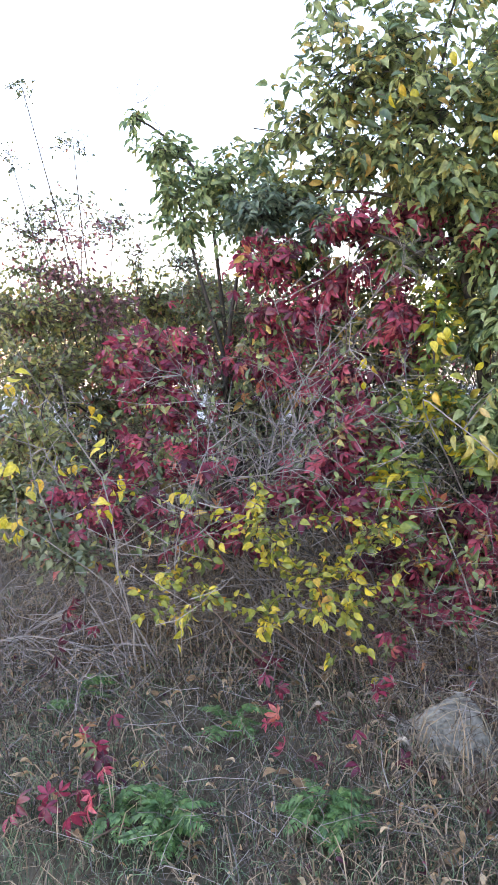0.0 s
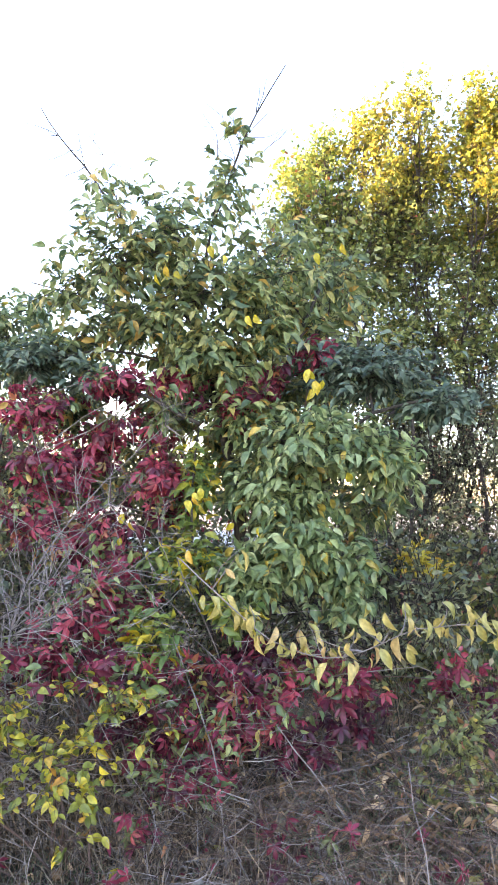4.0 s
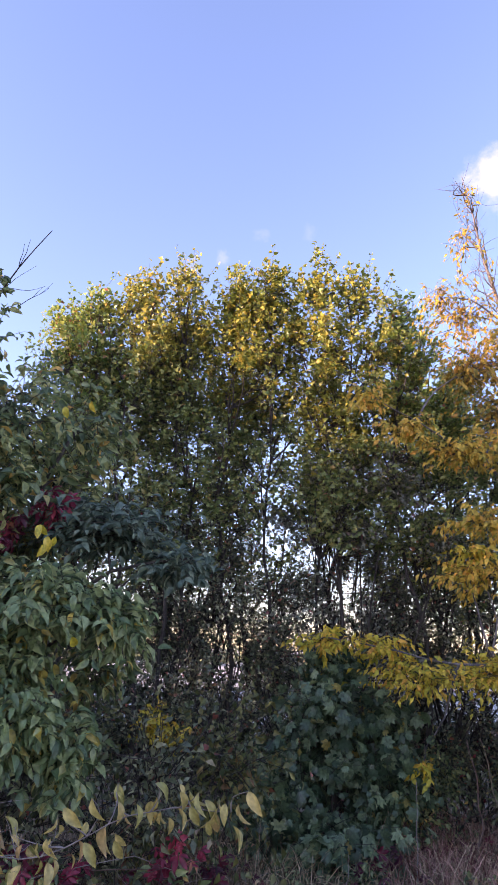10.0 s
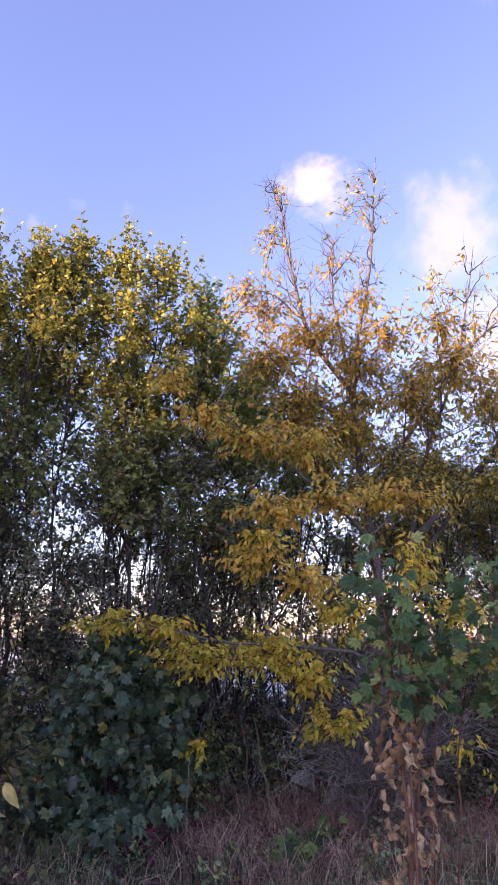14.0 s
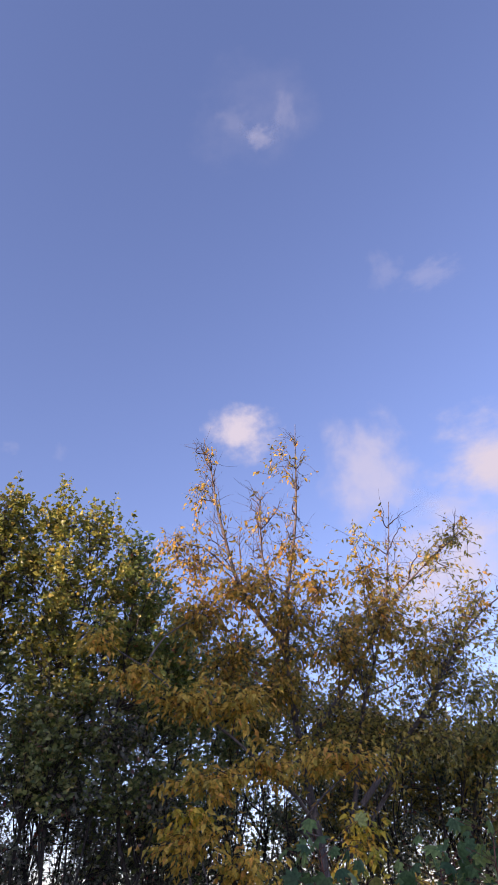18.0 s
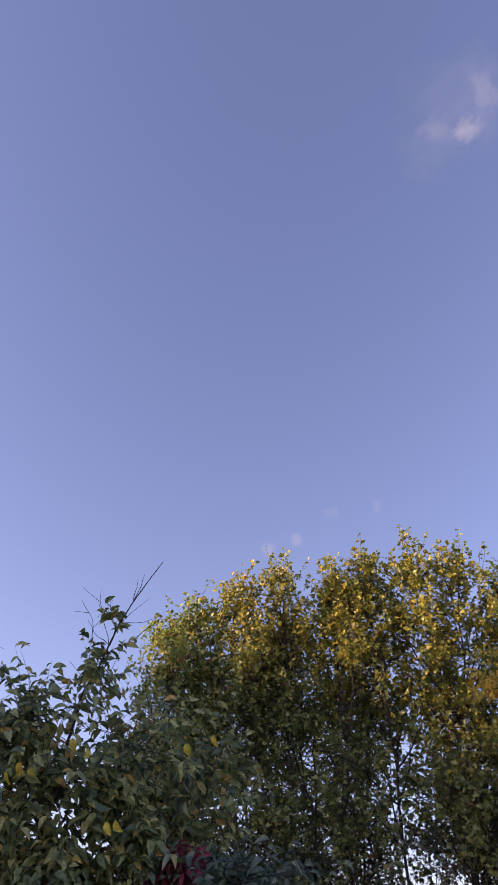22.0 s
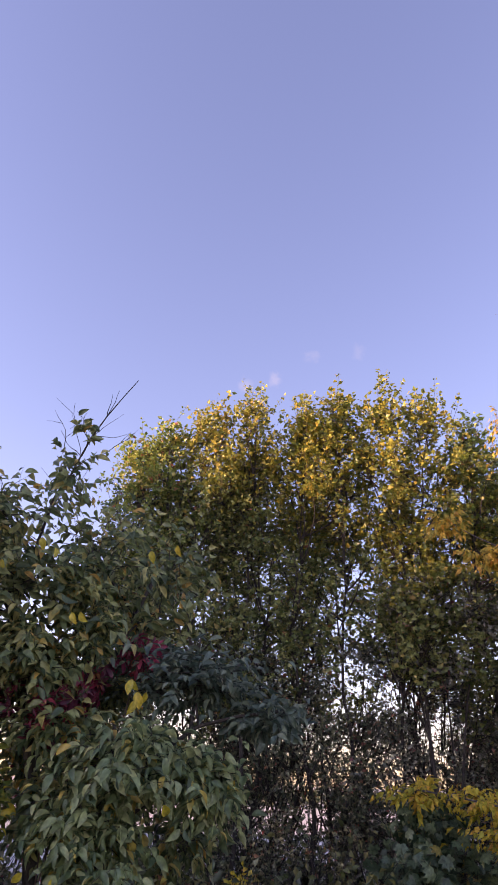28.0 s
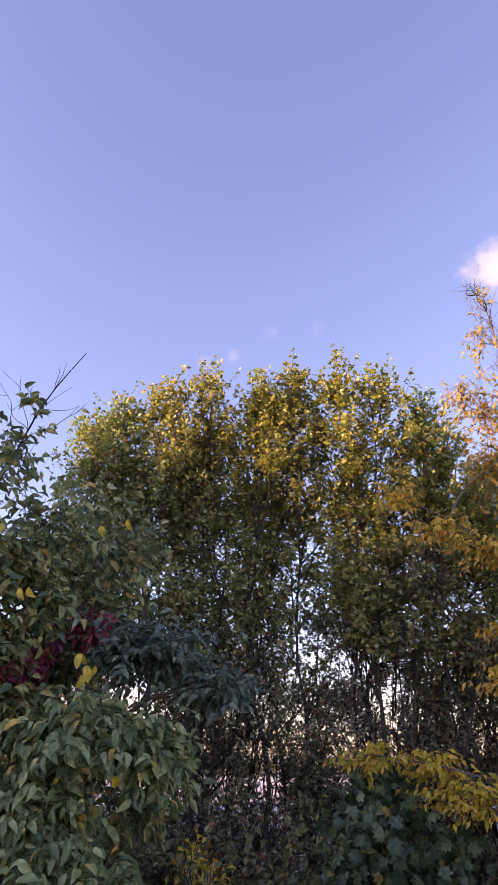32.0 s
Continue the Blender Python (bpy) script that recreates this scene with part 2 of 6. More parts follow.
def add_bright_beyond(m):
    """Beyond the thicket the soil is paled, so low gaps between the leaves look sky-bright."""
    n, l = m.node_tree.nodes, m.node_tree.links
    bsdf = n["Principled BSDF"]
    soil = bsdf.inputs["Base Color"].links[0].from_socket
    coords, far, edge = n.new("ShaderNodeTexCoord"), n.new("ShaderNodeVectorMath"), n.new("ShaderNodeMapRange")
    far.operation = "LENGTH"
    l.new(coords.outputs["Object"], far.inputs[0])
    edge.inputs["From Min"].default_value, edge.inputs["From Max"].default_value = 10.0, 16.0
    l.new(far.outputs["Value"], edge.inputs["Value"])
    rows = n.new("ShaderNodeTexNoise")
    rows.inputs["Scale"].default_value, rows.inputs["Detail"].default_value = 0.6, 5
    l.new(coords.outputs["Object"], rows.inputs["Vector"])
    # Pale grey puts the brightness of the gaps into the ground colour.
    straw = ramp_of(n, [(0.3, (0.36, 0.34, 0.31)), (0.7, (0.5, 0.48, 0.45))])
    l.new(rows.outputs["Fac"], straw.inputs[0])
    mix = n.new("ShaderNodeMix")
    mix.data_type = "RGBA"
    l.new(edge.outputs["Result"], mix.inputs[0])
    l.new(soil, mix.inputs[6])
    l.new(straw.outputs["Color"], mix.inputs[7])
    l.new(mix.outputs[2], bsdf.inputs["Base Color"])


add_bright_beyond(SOIL)
STRAW_BROWN = rough_material("straw_brown", (0.08, 0.05, 0.035), (0.38, 0.27, 0.18), 8, bump=0, pick=True)
STONE = rough_material("stone", (0.1, 0.09, 0.075), (0.38, 0.35, 0.29), 9, bump=1.0)
CABLE = rough_material("cable_black", (0.01, 0.01, 0.011), (0.025, 0.025, 0.028), 20, rough=0.6, bump=0.1)


# ---- mesh helpers ----
def mesh_of(name, verts, tris, smooth=False):
    verts, tris = np.asarray(verts, np.float32).reshape(-1, 3), np.asarray(tris, np.int32).reshape(-1, 3)
    me = bpy.data.meshes.new(name)
    me.vertices.add(len(verts))
    me.vertices.foreach_set("co", verts.ravel())
    me.loops.add(tris.size)
    me.loops.foreach_set("vertex_index", tris.ravel())
    me.polygons.add(len(tris))
    me.polygons.foreach_set("loop_start", np.arange(0, tris.size, 3, dtype=np.int32))
    if smooth:
        me.polygons.foreach_set("use_smooth", np.ones(len(tris), bool))
    me.update(calc_edges=True)
    return me


class Pile:
    """Gathers pieces of one mesh."""
    def __init__(self):
        self.v, self.f, self.n = [], [], 0

    def add(self, v, f):
        self.v.append(np.asarray(v, float))
        self.f.append(np.asarray(f, int) + self.n)
        self.n += len(v)

    def mesh(self, name, base=(0, 0, 0), smooth=False):
        return mesh_of(name, np.concatenate(self.v) - np.asarray(base, float), np.concatenate(self.f), smooth)


def thing(name, base, label, category, group="", kind=""):
    ob = new(name)
    ob.empty_display_size = 0.1
    ob.location = base
    return tagged(ob, label, category, group, kind)


def part(name, mesh, material, parent, label="", kind=""):
    ob = new(name, mesh)
    if not mesh.materials:
        mesh.materials.append(material)
    ob.parent = parent
    return tagged(ob, label, kind=kind)


def unit(a):
    return a / np.maximum(np.linalg.norm(a, axis=-1, keepdims=True), 1e-9)


def tube(points, radii, sides=6):
    """A tapered, closed tube along points."""
    p, r = np.asarray(points, float), np.asarray(radii, float)
    t = unit(np.gradient(p, axis=0))
    ref = np.where(np.abs(t[:, 2:]) > 0.9, (1.0, 0, 0), (0, 0, 1.0))
    a = unit(np.cross(t, ref))
    b = np.cross(t, a)
    ang = np.arange(sides) * 2 * np.pi / sides
    ring = p[:, None] + r[:, None, None] * (np.cos(ang)[None, :, None] * a[:, None] + np.sin(ang)[None, :, None] * b[:, None])
    n, k = len(p), np.arange(sides)
    k2 = (k + 1) % sides
    f = []
    for i in range(n - 1):
        f += [np.stack([i * sides + k, i * sides + k2, (i + 1) * sides + k2], 1), np.stack([i * sides + k, (i + 1) * sides + k2, (i + 1) * sides + k], 1)]
    last = (n - 1) * sides
    f.append(np.stack([np.full(sides - 2, last), last + k[1:-1], last + k[2:]], 1))
    return ring.reshape(-1, 3), np.concatenate(f)


def wander(points, steps, wob, rng):
    """A smooth crooked line through points."""
    p = np.asarray(points, float)
    s = np.r_[0, np.cumsum(np.linalg.norm(np.diff(p, axis=0), axis=1))]
    u = np.linspace(0, s[-1], steps)
    m = np.gradient(p, s, axis=0) if len(p) > 2 else np.repeat((p[1:] - p[:1]) / max(s[-1], 1e-6), 2, 0)
    i = np.clip(np.searchsorted(s, u, side="right") - 1, 0, len(p) - 2)
    h = (s[i + 1] - s[i])[:, None]
    x = ((u - s[i]) / np.maximum(s[i + 1] - s[i], 1e-9))[:, None]
    q = (2 * x**3 - 3 * x**2 + 1) * p[i] + (x**3 - 2 * x**2 + x) * h * m[i] + (3 * x**2 - 2 * x**3) * p[i + 1] + (x**3 - x**2) * h * m[i + 1]
    off = rng.normal(0, wob, (steps, 3))
    off = (off + np.roll(off, 1, 0)) / 2
    off[0] = off[-1] = 0
    return q + off


def twigs_of(start, end, r, rng, sag=0.06):
    """Many thin three-sided twigs at once; also gives the curve's control points."""
    n = len(start)
    length = np.linalg.norm(end - start, axis=1, keepdims=True)
    mid = (start + end) / 2 + rng.normal(0, 0.16, (n, 3)) * length + np.array([0, 0, sag]) * length
    u = np.array([0, 0.35, 0.7, 1.0])[None, :, None]
    c = (1 - u) ** 2 * start[:, None] + 2 * u * (1 - u) * mid[:, None] + u**2 * end[:, None]
    t = unit(end - start)
    a = unit(np.cross(t, rng.normal(0, 1, (n, 3))))
    b = np.cross(t, a)
    ang = np.arange(3) * 2 * np.pi / 3
    rad = (np.asarray(r).reshape(-1, 1) * np.array([1, 0.8, 0.55, 0.2]))[:, :, None, None]
    ring = c[:, :, None] + rad * (np.cos(ang)[None, None, :, None] * a[:, None, None] + np.sin(ang)[None, None, :, None] * b[:, None, None])
    k = np.arange(3)
    one = np.concatenate([np.concatenate([np.stack([i * 3 + k, i * 3 + (k + 1) % 3, i * 3 + 3 + (k + 1) % 3], 1), np.stack([i * 3 + k, i * 3 + 3 + (k + 1) % 3, i * 3 + 3 + k], 1)]) for i in range(3)])
    f = (one[None] + 12 * np.arange(n)[:, None, None]).reshape(-1, 3)
    return ring.reshape(-1, 3), f, mid


# ---- leaf shapes: stalk at the origin, blade along +y, upper side +z ----
def oval_leaf(width=0.27, curl=0.2, fold=0.14, far=False):
    if far:
        v = [(0, 0, 0), (-width, 0.45, fold), (width, 0.45, fold), (0, 1, -curl), (0, 0.5, -0.01)]
        return np.array(v), np.array([(0, 4, 1), (0, 2, 4), (1, 4, 3), (4, 2, 3)])
    spine = [(0, 0), (0.2, 0), (0.42, -0.01), (0.64, -0.3), (0.84, -0.65), (1, -1)]
    v = [(0, y, z * curl) for y, z in spine]
    side = [(0.55, 0.12), (0.92, 0.28), (1.0, 0.46), (0.84, 0.66), (0.46, 0.84)]
    n = len(side)
    for s in (-1, 1):
        v += [(s * width * w, y, fold * w - curl * max(0.0, y - 0.4) ** 1.3 * 1.6) for w, y in side]
    f = []
    for s, o in ((-1, 6), (1, 6 + n)):
        tris = [(0, 1, o), (1, o + 1, o), (1, 2, o + 1), (2, o + 2, o + 1), (2, 3, o + 2), (3, o + 3, o + 2), (3, 4, o + 3), (4, o + 4, o + 3), (4, 5, o + 4)]
        f += tris if s < 0 else [(p, r, q) for p, q, r in tris]
    return np.array(v, float), np.array(f)


def creeper_leaf():
    """Five drooping leaflets from one point."""
    v, f = [(0, 0, 0)], []
    for deg, size in ((-100, 0.68), (-50, 0.92), (2, 1.05), (52, 0.9), (103, 0.64)):
        a = radians(deg)
        lv = np.array([(0, 0, 0), (-0.1, 0.26, 0.03), (0.1, 0.26, 0.03), (-0.2, 0.52, 0.03), (0.2, 0.52, 0.03), (-0.17, 0.78, -0.1), (0.17, 0.78, -0.1), (0, 1.0, -0.34), (0, 0.5, -0.03)]) * size
        lf = [(0, 8, 1), (0, 2, 8), (1, 8, 3), (2, 4, 8), (3, 8, 5), (4, 6, 8), (5, 8, 7), (6, 7, 8)]
        x, y = lv[:, 0] * math.cos(a) + lv[:, 1] * math.sin(a), -lv[:, 0] * math.sin(a) + lv[:, 1] * math.cos(a)
        z = lv[:, 2] - 0.35 * lv[:, 1] * abs(math.sin(a))
        n = len(v) - 1
        v += list(zip(x[1:], y[1:], z[1:]))
        f += [tuple(0 if i == 0 else i + n for i in tri) for tri in lf]
    return np.array(v, float), np.array(f)


def maple_leaf():
    """A five-lobed toothed blade as a fan with raised ribs."""
    tips = [(-140, 0.42), (-118, 0.6), (-100, 0.5), (-80, 0.82), (-66, 0.74), (-52, 0.56), (-36, 0.96), (-24, 0.8), (-13, 0.7), (0, 1.05)]
    ring = [(math.sin(radians(d)) * r, 0.12 + math.cos(radians(d)) * r) for d, r in tips]
    ring += [(-x, y) for x, y in ring[-2::-1]]
    v = [(0, 0.12, 0.0), (0, 0, 0.02)] + [(x, y, -0.09 * (i % 2) - 0.35 * (x * x + (y - 0.1) ** 2) - 0.18 * abs(x)) for i, (x, y) in enumerate(ring)]
    n = len(ring)
    f = [(0, 2 + i + 1, 2 + i) for i in range(n - 1)] + [(0, 2, 1), (0, 1, 1 + n)]
    return np.array(v, float), np.array(f)


def crumpled_leaf():
    """A dead blade, rolled and twisted round its midrib."""
    v, f = [], []
    for i in range(7):
        y, turn = i / 6, 0.75 * i
        w = 0.07 + 0.24 * math.sin(math.pi * (0.12 + 0.8 * y)) * (0.7 + 0.3 * math.cos(2.6 * i))
        v += [(-w * math.cos(turn), y - 0.05 * math.cos(2 * i), -w * math.sin(turn)), (0.05 * math.sin(2.1 * i), y, 0.05 * math.cos(1.7 * i)),
              (w * math.cos(turn + 0.9), y + 0.06 * math.sin(3 * i), w * math.sin(turn + 0.9))]
    for i in range(6):
        o = 3 * i
        f += [(o, o + 1, o + 3), (o + 1, o + 4, o + 3), (o + 1, o + 2, o + 4), (o + 2, o + 5, o + 4)]
    return np.array(v, float), np.array(f)


LEAVES = {"crumpled": crumpled_leaf(), "hanging": oval_leaf(0.21, 0.32, 0.16), "oval": oval_leaf(), "oval_far": oval_leaf(far=True), "broad": oval_leaf(0.34, 0.2, 0.14), "long": oval_leaf(0.21, 0.3, 0.12),
          "long_far": oval_leaf(0.22, 0.28, 0.06, far=True), "creeper": creeper_leaf(), "maple": maple_leaf(), "round_far": oval_leaf(0.38, 0.1, 0.05, far=True),
          "curled": oval_leaf(0.2, 0.62, 0.2), "elliptic": oval_leaf(0.22, 0.26, 0.16), "small": oval_leaf(0.36, 0.28, 0.16, far=True)}
SINGLE = {}


def leaf_frames(pos, axis, rng, face=(0, -0.45, 0.65), spread=0.75):
    """Side, axis and normal for leaves that turn their upper side to the light."""
    y = unit(axis)
    z = np.asarray(face) + rng.normal(0, spread, pos.shape)
    z = unit(z - (z * y).sum(-1, keepdims=True) * y)
    return np.stack([np.cross(y, z), y, z], -1)


def join_leaves(kind, pos, frames, size):
    v, f = LEAVES[kind]
    n = len(pos)
    w = np.einsum("nij,vj->nvi", frames * size[:, None, None], v) + pos[:, None]
    return w.reshape(-1, 3), (f[None] + len(v) * np.arange(n)[:, None, None]).reshape(-1, 3)


def single_leaves(parent, base, kind, pos, frames, size, material, label="", name="leaf"):
    key = (kind, material.name)
    if key not in SINGLE:
        SINGLE[key] = mesh_of("leaf", *LEAVES[kind])
        SINGLE[key].materials.append(material)
    for p, fr, s in zip(pos, frames, size):
        ob = new(name, SINGLE[key])
        ob.parent = parent
        m = Matrix([[*(fr[i] * s), p[i] - base[i]] for i in range(3)] + [[0, 0, 0, 1]])
        ob.matrix_local = m
        if label:
            ob["label"] = label


def fill(clumps, rng, twig_len=0.22, per_twig=6, dense=1.0, grow=1.15):
    """Twigs and the leaf places on them for clumps (x, y, z, reach, height, leaves)."""
    starts, ends = [], []
    for x, y, z, rx, rz, count in clumps:
        c, rad = np.array((x, y, z)), np.array((rx, rx * 0.85, rz)) * grow
        nt = max(2, int(count * dense / per_twig))
        d = unit(rng.normal(0, 1, (nt, 3)))
        e = c + d * rad * (rng.random((nt, 1)) ** 0.45) * rng.uniform(0.75, 1.2, (nt, 1))
        inner = c + (e - c) * rng.uniform(0.0, 0.35, (nt, 1)) + rng.normal(0, 0.12, (nt, 3)) * rad
        go = e - inner
        length = np.linalg.norm(go, axis=1, keepdims=True)
        s = np.where(length > twig_len * 2.2, e - unit(go) * twig_len * 2.2, inner)
        starts.append(s)
        ends.append(e)
    s, e = np.concatenate(starts), np.concatenate(ends)
    return s, e


def leaves_on(s, mid, e, per_twig, rng, droop, size, jitter=0.02, ranked=0.0):
    n = len(s)
    u = (np.arange(per_twig) + rng.random((n, per_twig))) / per_twig
    u = (0.18 + 0.82 * u)[..., None]
    pos = (1 - u) ** 2 * s[:, None] + 2 * u * (1 - u) * mid[:, None] + u**2 * e[:, None]
    along = unit(2 * (1 - u) * (mid - s)[:, None] + 2 * u * (e - mid)[:, None])
    side = unit(np.cross(along, np.array([0, 0, 1.0]) + rng.normal(0, 0.25, (n, 1, 3)))) * np.where(np.arange(per_twig) % 2, 1.0, -1.0)[None, :, None]
    axis = 0.6 * along + 0.85 * ranked * side + np.array([0, 0, -droop]) + rng.normal(0, 0.6 - 0.32 * ranked, pos.shape)
    pos = (pos + rng.normal(0, jitter, pos.shape)).reshape(-1, 3)
    return pos, axis.reshape(-1, 3), size * rng.uniform(0.45, 1.25, n * per_twig)


def limbs_to(clumps, stems, rng, r0, parent, base, material, name="limb"):
    """From the stems a limb to the heart of each clump, every limb a part of its own."""
    nodes = np.concatenate([np.asarray(s, float) for s in stems])
    for x, y, z, rx, rz, _ in clumps:
        c = np.array((x, y, z))
        d = np.linalg.norm(nodes - c, axis=1) + 1.2 * np.maximum(nodes[:, 2] - c[2] + 0.15, 0)
        a = nodes[d.argmin()]
        length = np.linalg.norm(c - a)
        if length < 0.08:
            continue
        mid = (a + c) / 2 + np.array([0, 0, 0.1 * length]) + rng.normal(0, 0.05, 3) * length
        line = wander([a, mid, c], 7, 0.02 * length, rng)
        v, f = tube(line, np.linspace(r0, r0 * 0.35, 7) * min(1.0, 0.4 + length), 5)
        part(name, mesh_of(name, v - np.asarray(base), f, True), material, parent)


def stems_part(stems, base, parent, material, sides=7, name="trunk"):
    made = []
    for line, r0, r1 in stems:
        v, f = tube(line, np.linspace(r0, r1, len(line)), sides)
        made.append(part(name, mesh_of(name, v - np.asarray(base), f, True), material, parent))
    return made


def foliage(parent, base, clumps, leaf, size, colours, rng, per_twig=6, twig_len=0.22, droop=0.35, twig_r=0.0022, twig_mat=None,
            singles=0, face=(0, -0.45, 0.65), spread=0.75, far=None, leaf_label="", crown="crown", jitter=0.02, dense=1.0, grow=1.15, ranked=0.0):
    s, e = fill(clumps, rng, twig_len, per_twig, dense, grow)
    v, f, mid = twigs_of(s, e, twig_r * rng.uniform(0.7, 1.4, len(s)), rng)
    part("twig_spray", mesh_of("twig_spray", v - np.asarray(base), f), twig_mat or TWIG_DARK, parent, kind="stuff")
    pos, axis, sizes = leaves_on(s, mid, e, per_twig, rng, droop, size, jitter * (1 - 0.6 * ranked), ranked)
    frames = leaf_frames(pos, axis, rng, face, spread)
    chosen = np.zeros(len(pos), bool)
    if singles:
        order = np.argsort(pos[:, 1] + rng.normal(0, 0.15, len(pos)))[:singles]
        chosen[order] = True
        single_leaves(parent, base, leaf, pos[chosen], frames[chosen], sizes[chosen], colours[1], leaf_label)
    if (~chosen).any():
        v, f = join_leaves(far or leaf, pos[~chosen], frames[~chosen], sizes[~chosen])
        part(crown, mesh_of(crown, v - np.asarray(base), f), colours[0], parent, kind="stuff")


# ---- plan of the plants: heart of each clump, its reach and height, and how many leaves ----
MAIN_TOP = [
    (-1.18, 3.21, 2.86, 0.31, 0.24, 400),
    (-1.46, 3.13, 2.73, 0.34, 0.25, 420),
    (-0.87, 3.25, 3.13, 0.16, 0.19, 110),
    (-0.8, 3.22, 3.34, 0.08, 0.14, 22),
    (-1.48, 3.08, 3.1, 0.18, 0.18, 70),
    (-1.79, 3.21, 2.63, 0.2, 0.18, 160),
    (-1.1, 3.26, 2.59, 0.36, 0.3, 520),
    (-0.77, 3.56, 2.77, 0.35, 0.32, 480),
    (-0.48, 3.94, 2.84, 0.28, 0.31, 330),
    (-1.37, 3.29, 2.43, 0.28, 0.19, 260),
    (-0.54, 3.81, 2.51, 0.29, 0.23, 300),
]
MAIN_LOW = [
    (-0.95, 3.31, 2.24, 0.29, 0.21, 330),
    (-1.97, 3.18, 2.26, 0.26, 0.15, 200),
    (-1.62, 3.2, 2.16, 0.19, 0.12, 120),
    (-0.22, 3.63, 2.2, 0.42, 0.17, 420),
    (0.12, 3.61, 2.01, 0.22, 0.09, 170),
    (-0.42, 3.34, 1.8, 0.39, 0.19, 560),
    (-0.1, 3.41, 1.72, 0.17, 0.17, 220),
    (-0.58, 3.31, 1.55, 0.29, 0.21, 420),
    (-0.49, 3.22, 1.29, 0.24, 0.2, 360),
    (-0.69, 3.14, 1.15, 0.16, 0.19, 200),
    (-0.26, 3.37, 1.23, 0.14, 0.12, 120),
    (-0.28, 3.35, 1.07, 0.17, 0.11, 110),
]
MAIN_SHOOT = [
    (-1, 3.2, 1.62, 0.11, 0.25, 110),
    (-0.98, 3.09, 1.25, 0.22, 0.22, 190),
    (-1.01, 2.79, 0.91, 0.15, 0.18, 110),
    (-0.69, 3.01, 1.02, 0.16, 0.1, 70),
]
COMP = [
    (-2.49, 3.37, 2.51, 0.35, 0.24, 380),
    (-2.65, 3.16, 2.71, 0.2, 0.15, 120),
    (-2.74, 3, 2.88, 0.09, 0.13, 30),
    (-2.63, 3.31, 2.29, 0.22, 0.15, 150),
    (-2.3, 3.45, 2.3, 0.25, 0.22, 260),
    (-2.23, 3.52, 2.66, 0.15, 0.15, 90),
    (-2.68, 3.22, 2.49, 0.15, 0.15, 80),
]
RED_HIGH = [
    (-1.88, 3.07, 1.96, 0.2, 0.17, 130),
    (-1.75, 3.18, 1.69, 0.23, 0.19, 150),
    (-1.44, 3.19, 2.13, 0.26, 0.08, 90),
    (-1.22, 3.24, 1.66, 0.16, 0.22, 130),
    (-1.83, 3.02, 1.42, 0.27, 0.18, 130),
    (-1.58, 3.27, 1.86, 0.19, 0.16, 90),
    (-1.45, 3.13, 1.33, 0.24, 0.15, 90),
    (-1.24, 3.28, 2.13, 0.18, 0.06, 40),
    (-0.55, 3.85, 2.32, 0.26, 0.08, 70),
]
RED_BUSH = [
    (-2.38, 2.7, 1.5, 0.23, 0.2, 240),
    (-2.49, 2.59, 1.45, 0.16, 0.12, 90),
    (-2.22, 2.84, 1.46, 0.16, 0.16, 100),
    (-2.23, 2.69, 1.23, 0.24, 0.15, 110),
    (-2.03, 2.43, 1.01, 0.31, 0.14, 110),
    (-2.28, 2.13, 0.84, 0.42, 0.17, 130),
]
RED_LOW = [
    (-1.3, 2.78, 1.06, 0.2, 0.15, 110),
    (-1.49, 2.68, 0.82, 0.35, 0.15, 150),
    (-1.77, 2.31, 0.73, 0.31, 0.16, 150),
    (-0.69, 3, 0.63, 0.16, 0.23, 130),
    (-0.9, 2.95, 0.35, 0.25, 0.12, 110),
    (-1.19, 2.84, 0.77, 0.22, 0.11, 70),
    (-0.73, 3.06, 0.61, 0.36, 0.22, 260),
    (-0.37, 3.3, 0.71, 0.28, 0.16, 120),
    (-1.14, 2.86, 0.76, 0.3, 0.16, 150),
    (-1.29, 2.95, 1.06, 0.22, 0.17, 110),
    (-0.86, 2.86, 0.39, 0.27, 0.11, 100),
    (0.22, 3.55, 0.7, 0.21, 0.14, 30),
]
RED_FAR = [
    (-0.72, 3.22, 0.77, 0.31, 0.17, 120),
    (0.49, 4.31, 0.3, 0.33, 0.13, 50),
    (-0.57, 3.37, 1.22, 0.17, 0.11, 50),
    (1.45, 5.55, 0.22, 0.61, 0.13, 60),
    (2.33, 5.96, 0.16, 0.73, 0.11, 70),
    (0.29, 4.83, 0.3, 0.36, 0.16, 50),
    (-0.51, 3.12, 0.42, 0.33, 0.12, 90), (-0.17, 3.35, 0.5, 0.25, 0.12, 60), (-1.06, 2.83, 0.54, 0.22, 0.13, 60),
]
YELLOW = [
    (-1.36, 2.31, 0.73, 0.22, 0.14, 170),
    (-1.15, 2.31, 0.55, 0.24, 0.16, 230),
    (-1.54, 2.03, 0.56, 0.24, 0.12, 150),
    (-1.06, 2.54, 0.7, 0.19, 0.13, 120),
    (-0.87, 2.6, 0.61, 0.1, 0.04, 22),
    (-1.44, 2.3, 0.87, 0.1, 0.08, 40),
    (-1.67, 1.9, 0.53, 0.12, 0.09, 50),
    (-1.3, 2.17, 0.45, 0.14, 0.09, 60),
    (-1.02, 2.35, 0.45, 0.12, 0.09, 36),
    (-1.03, 2.28, 0.33, 0.12, 0.06, 14),
]
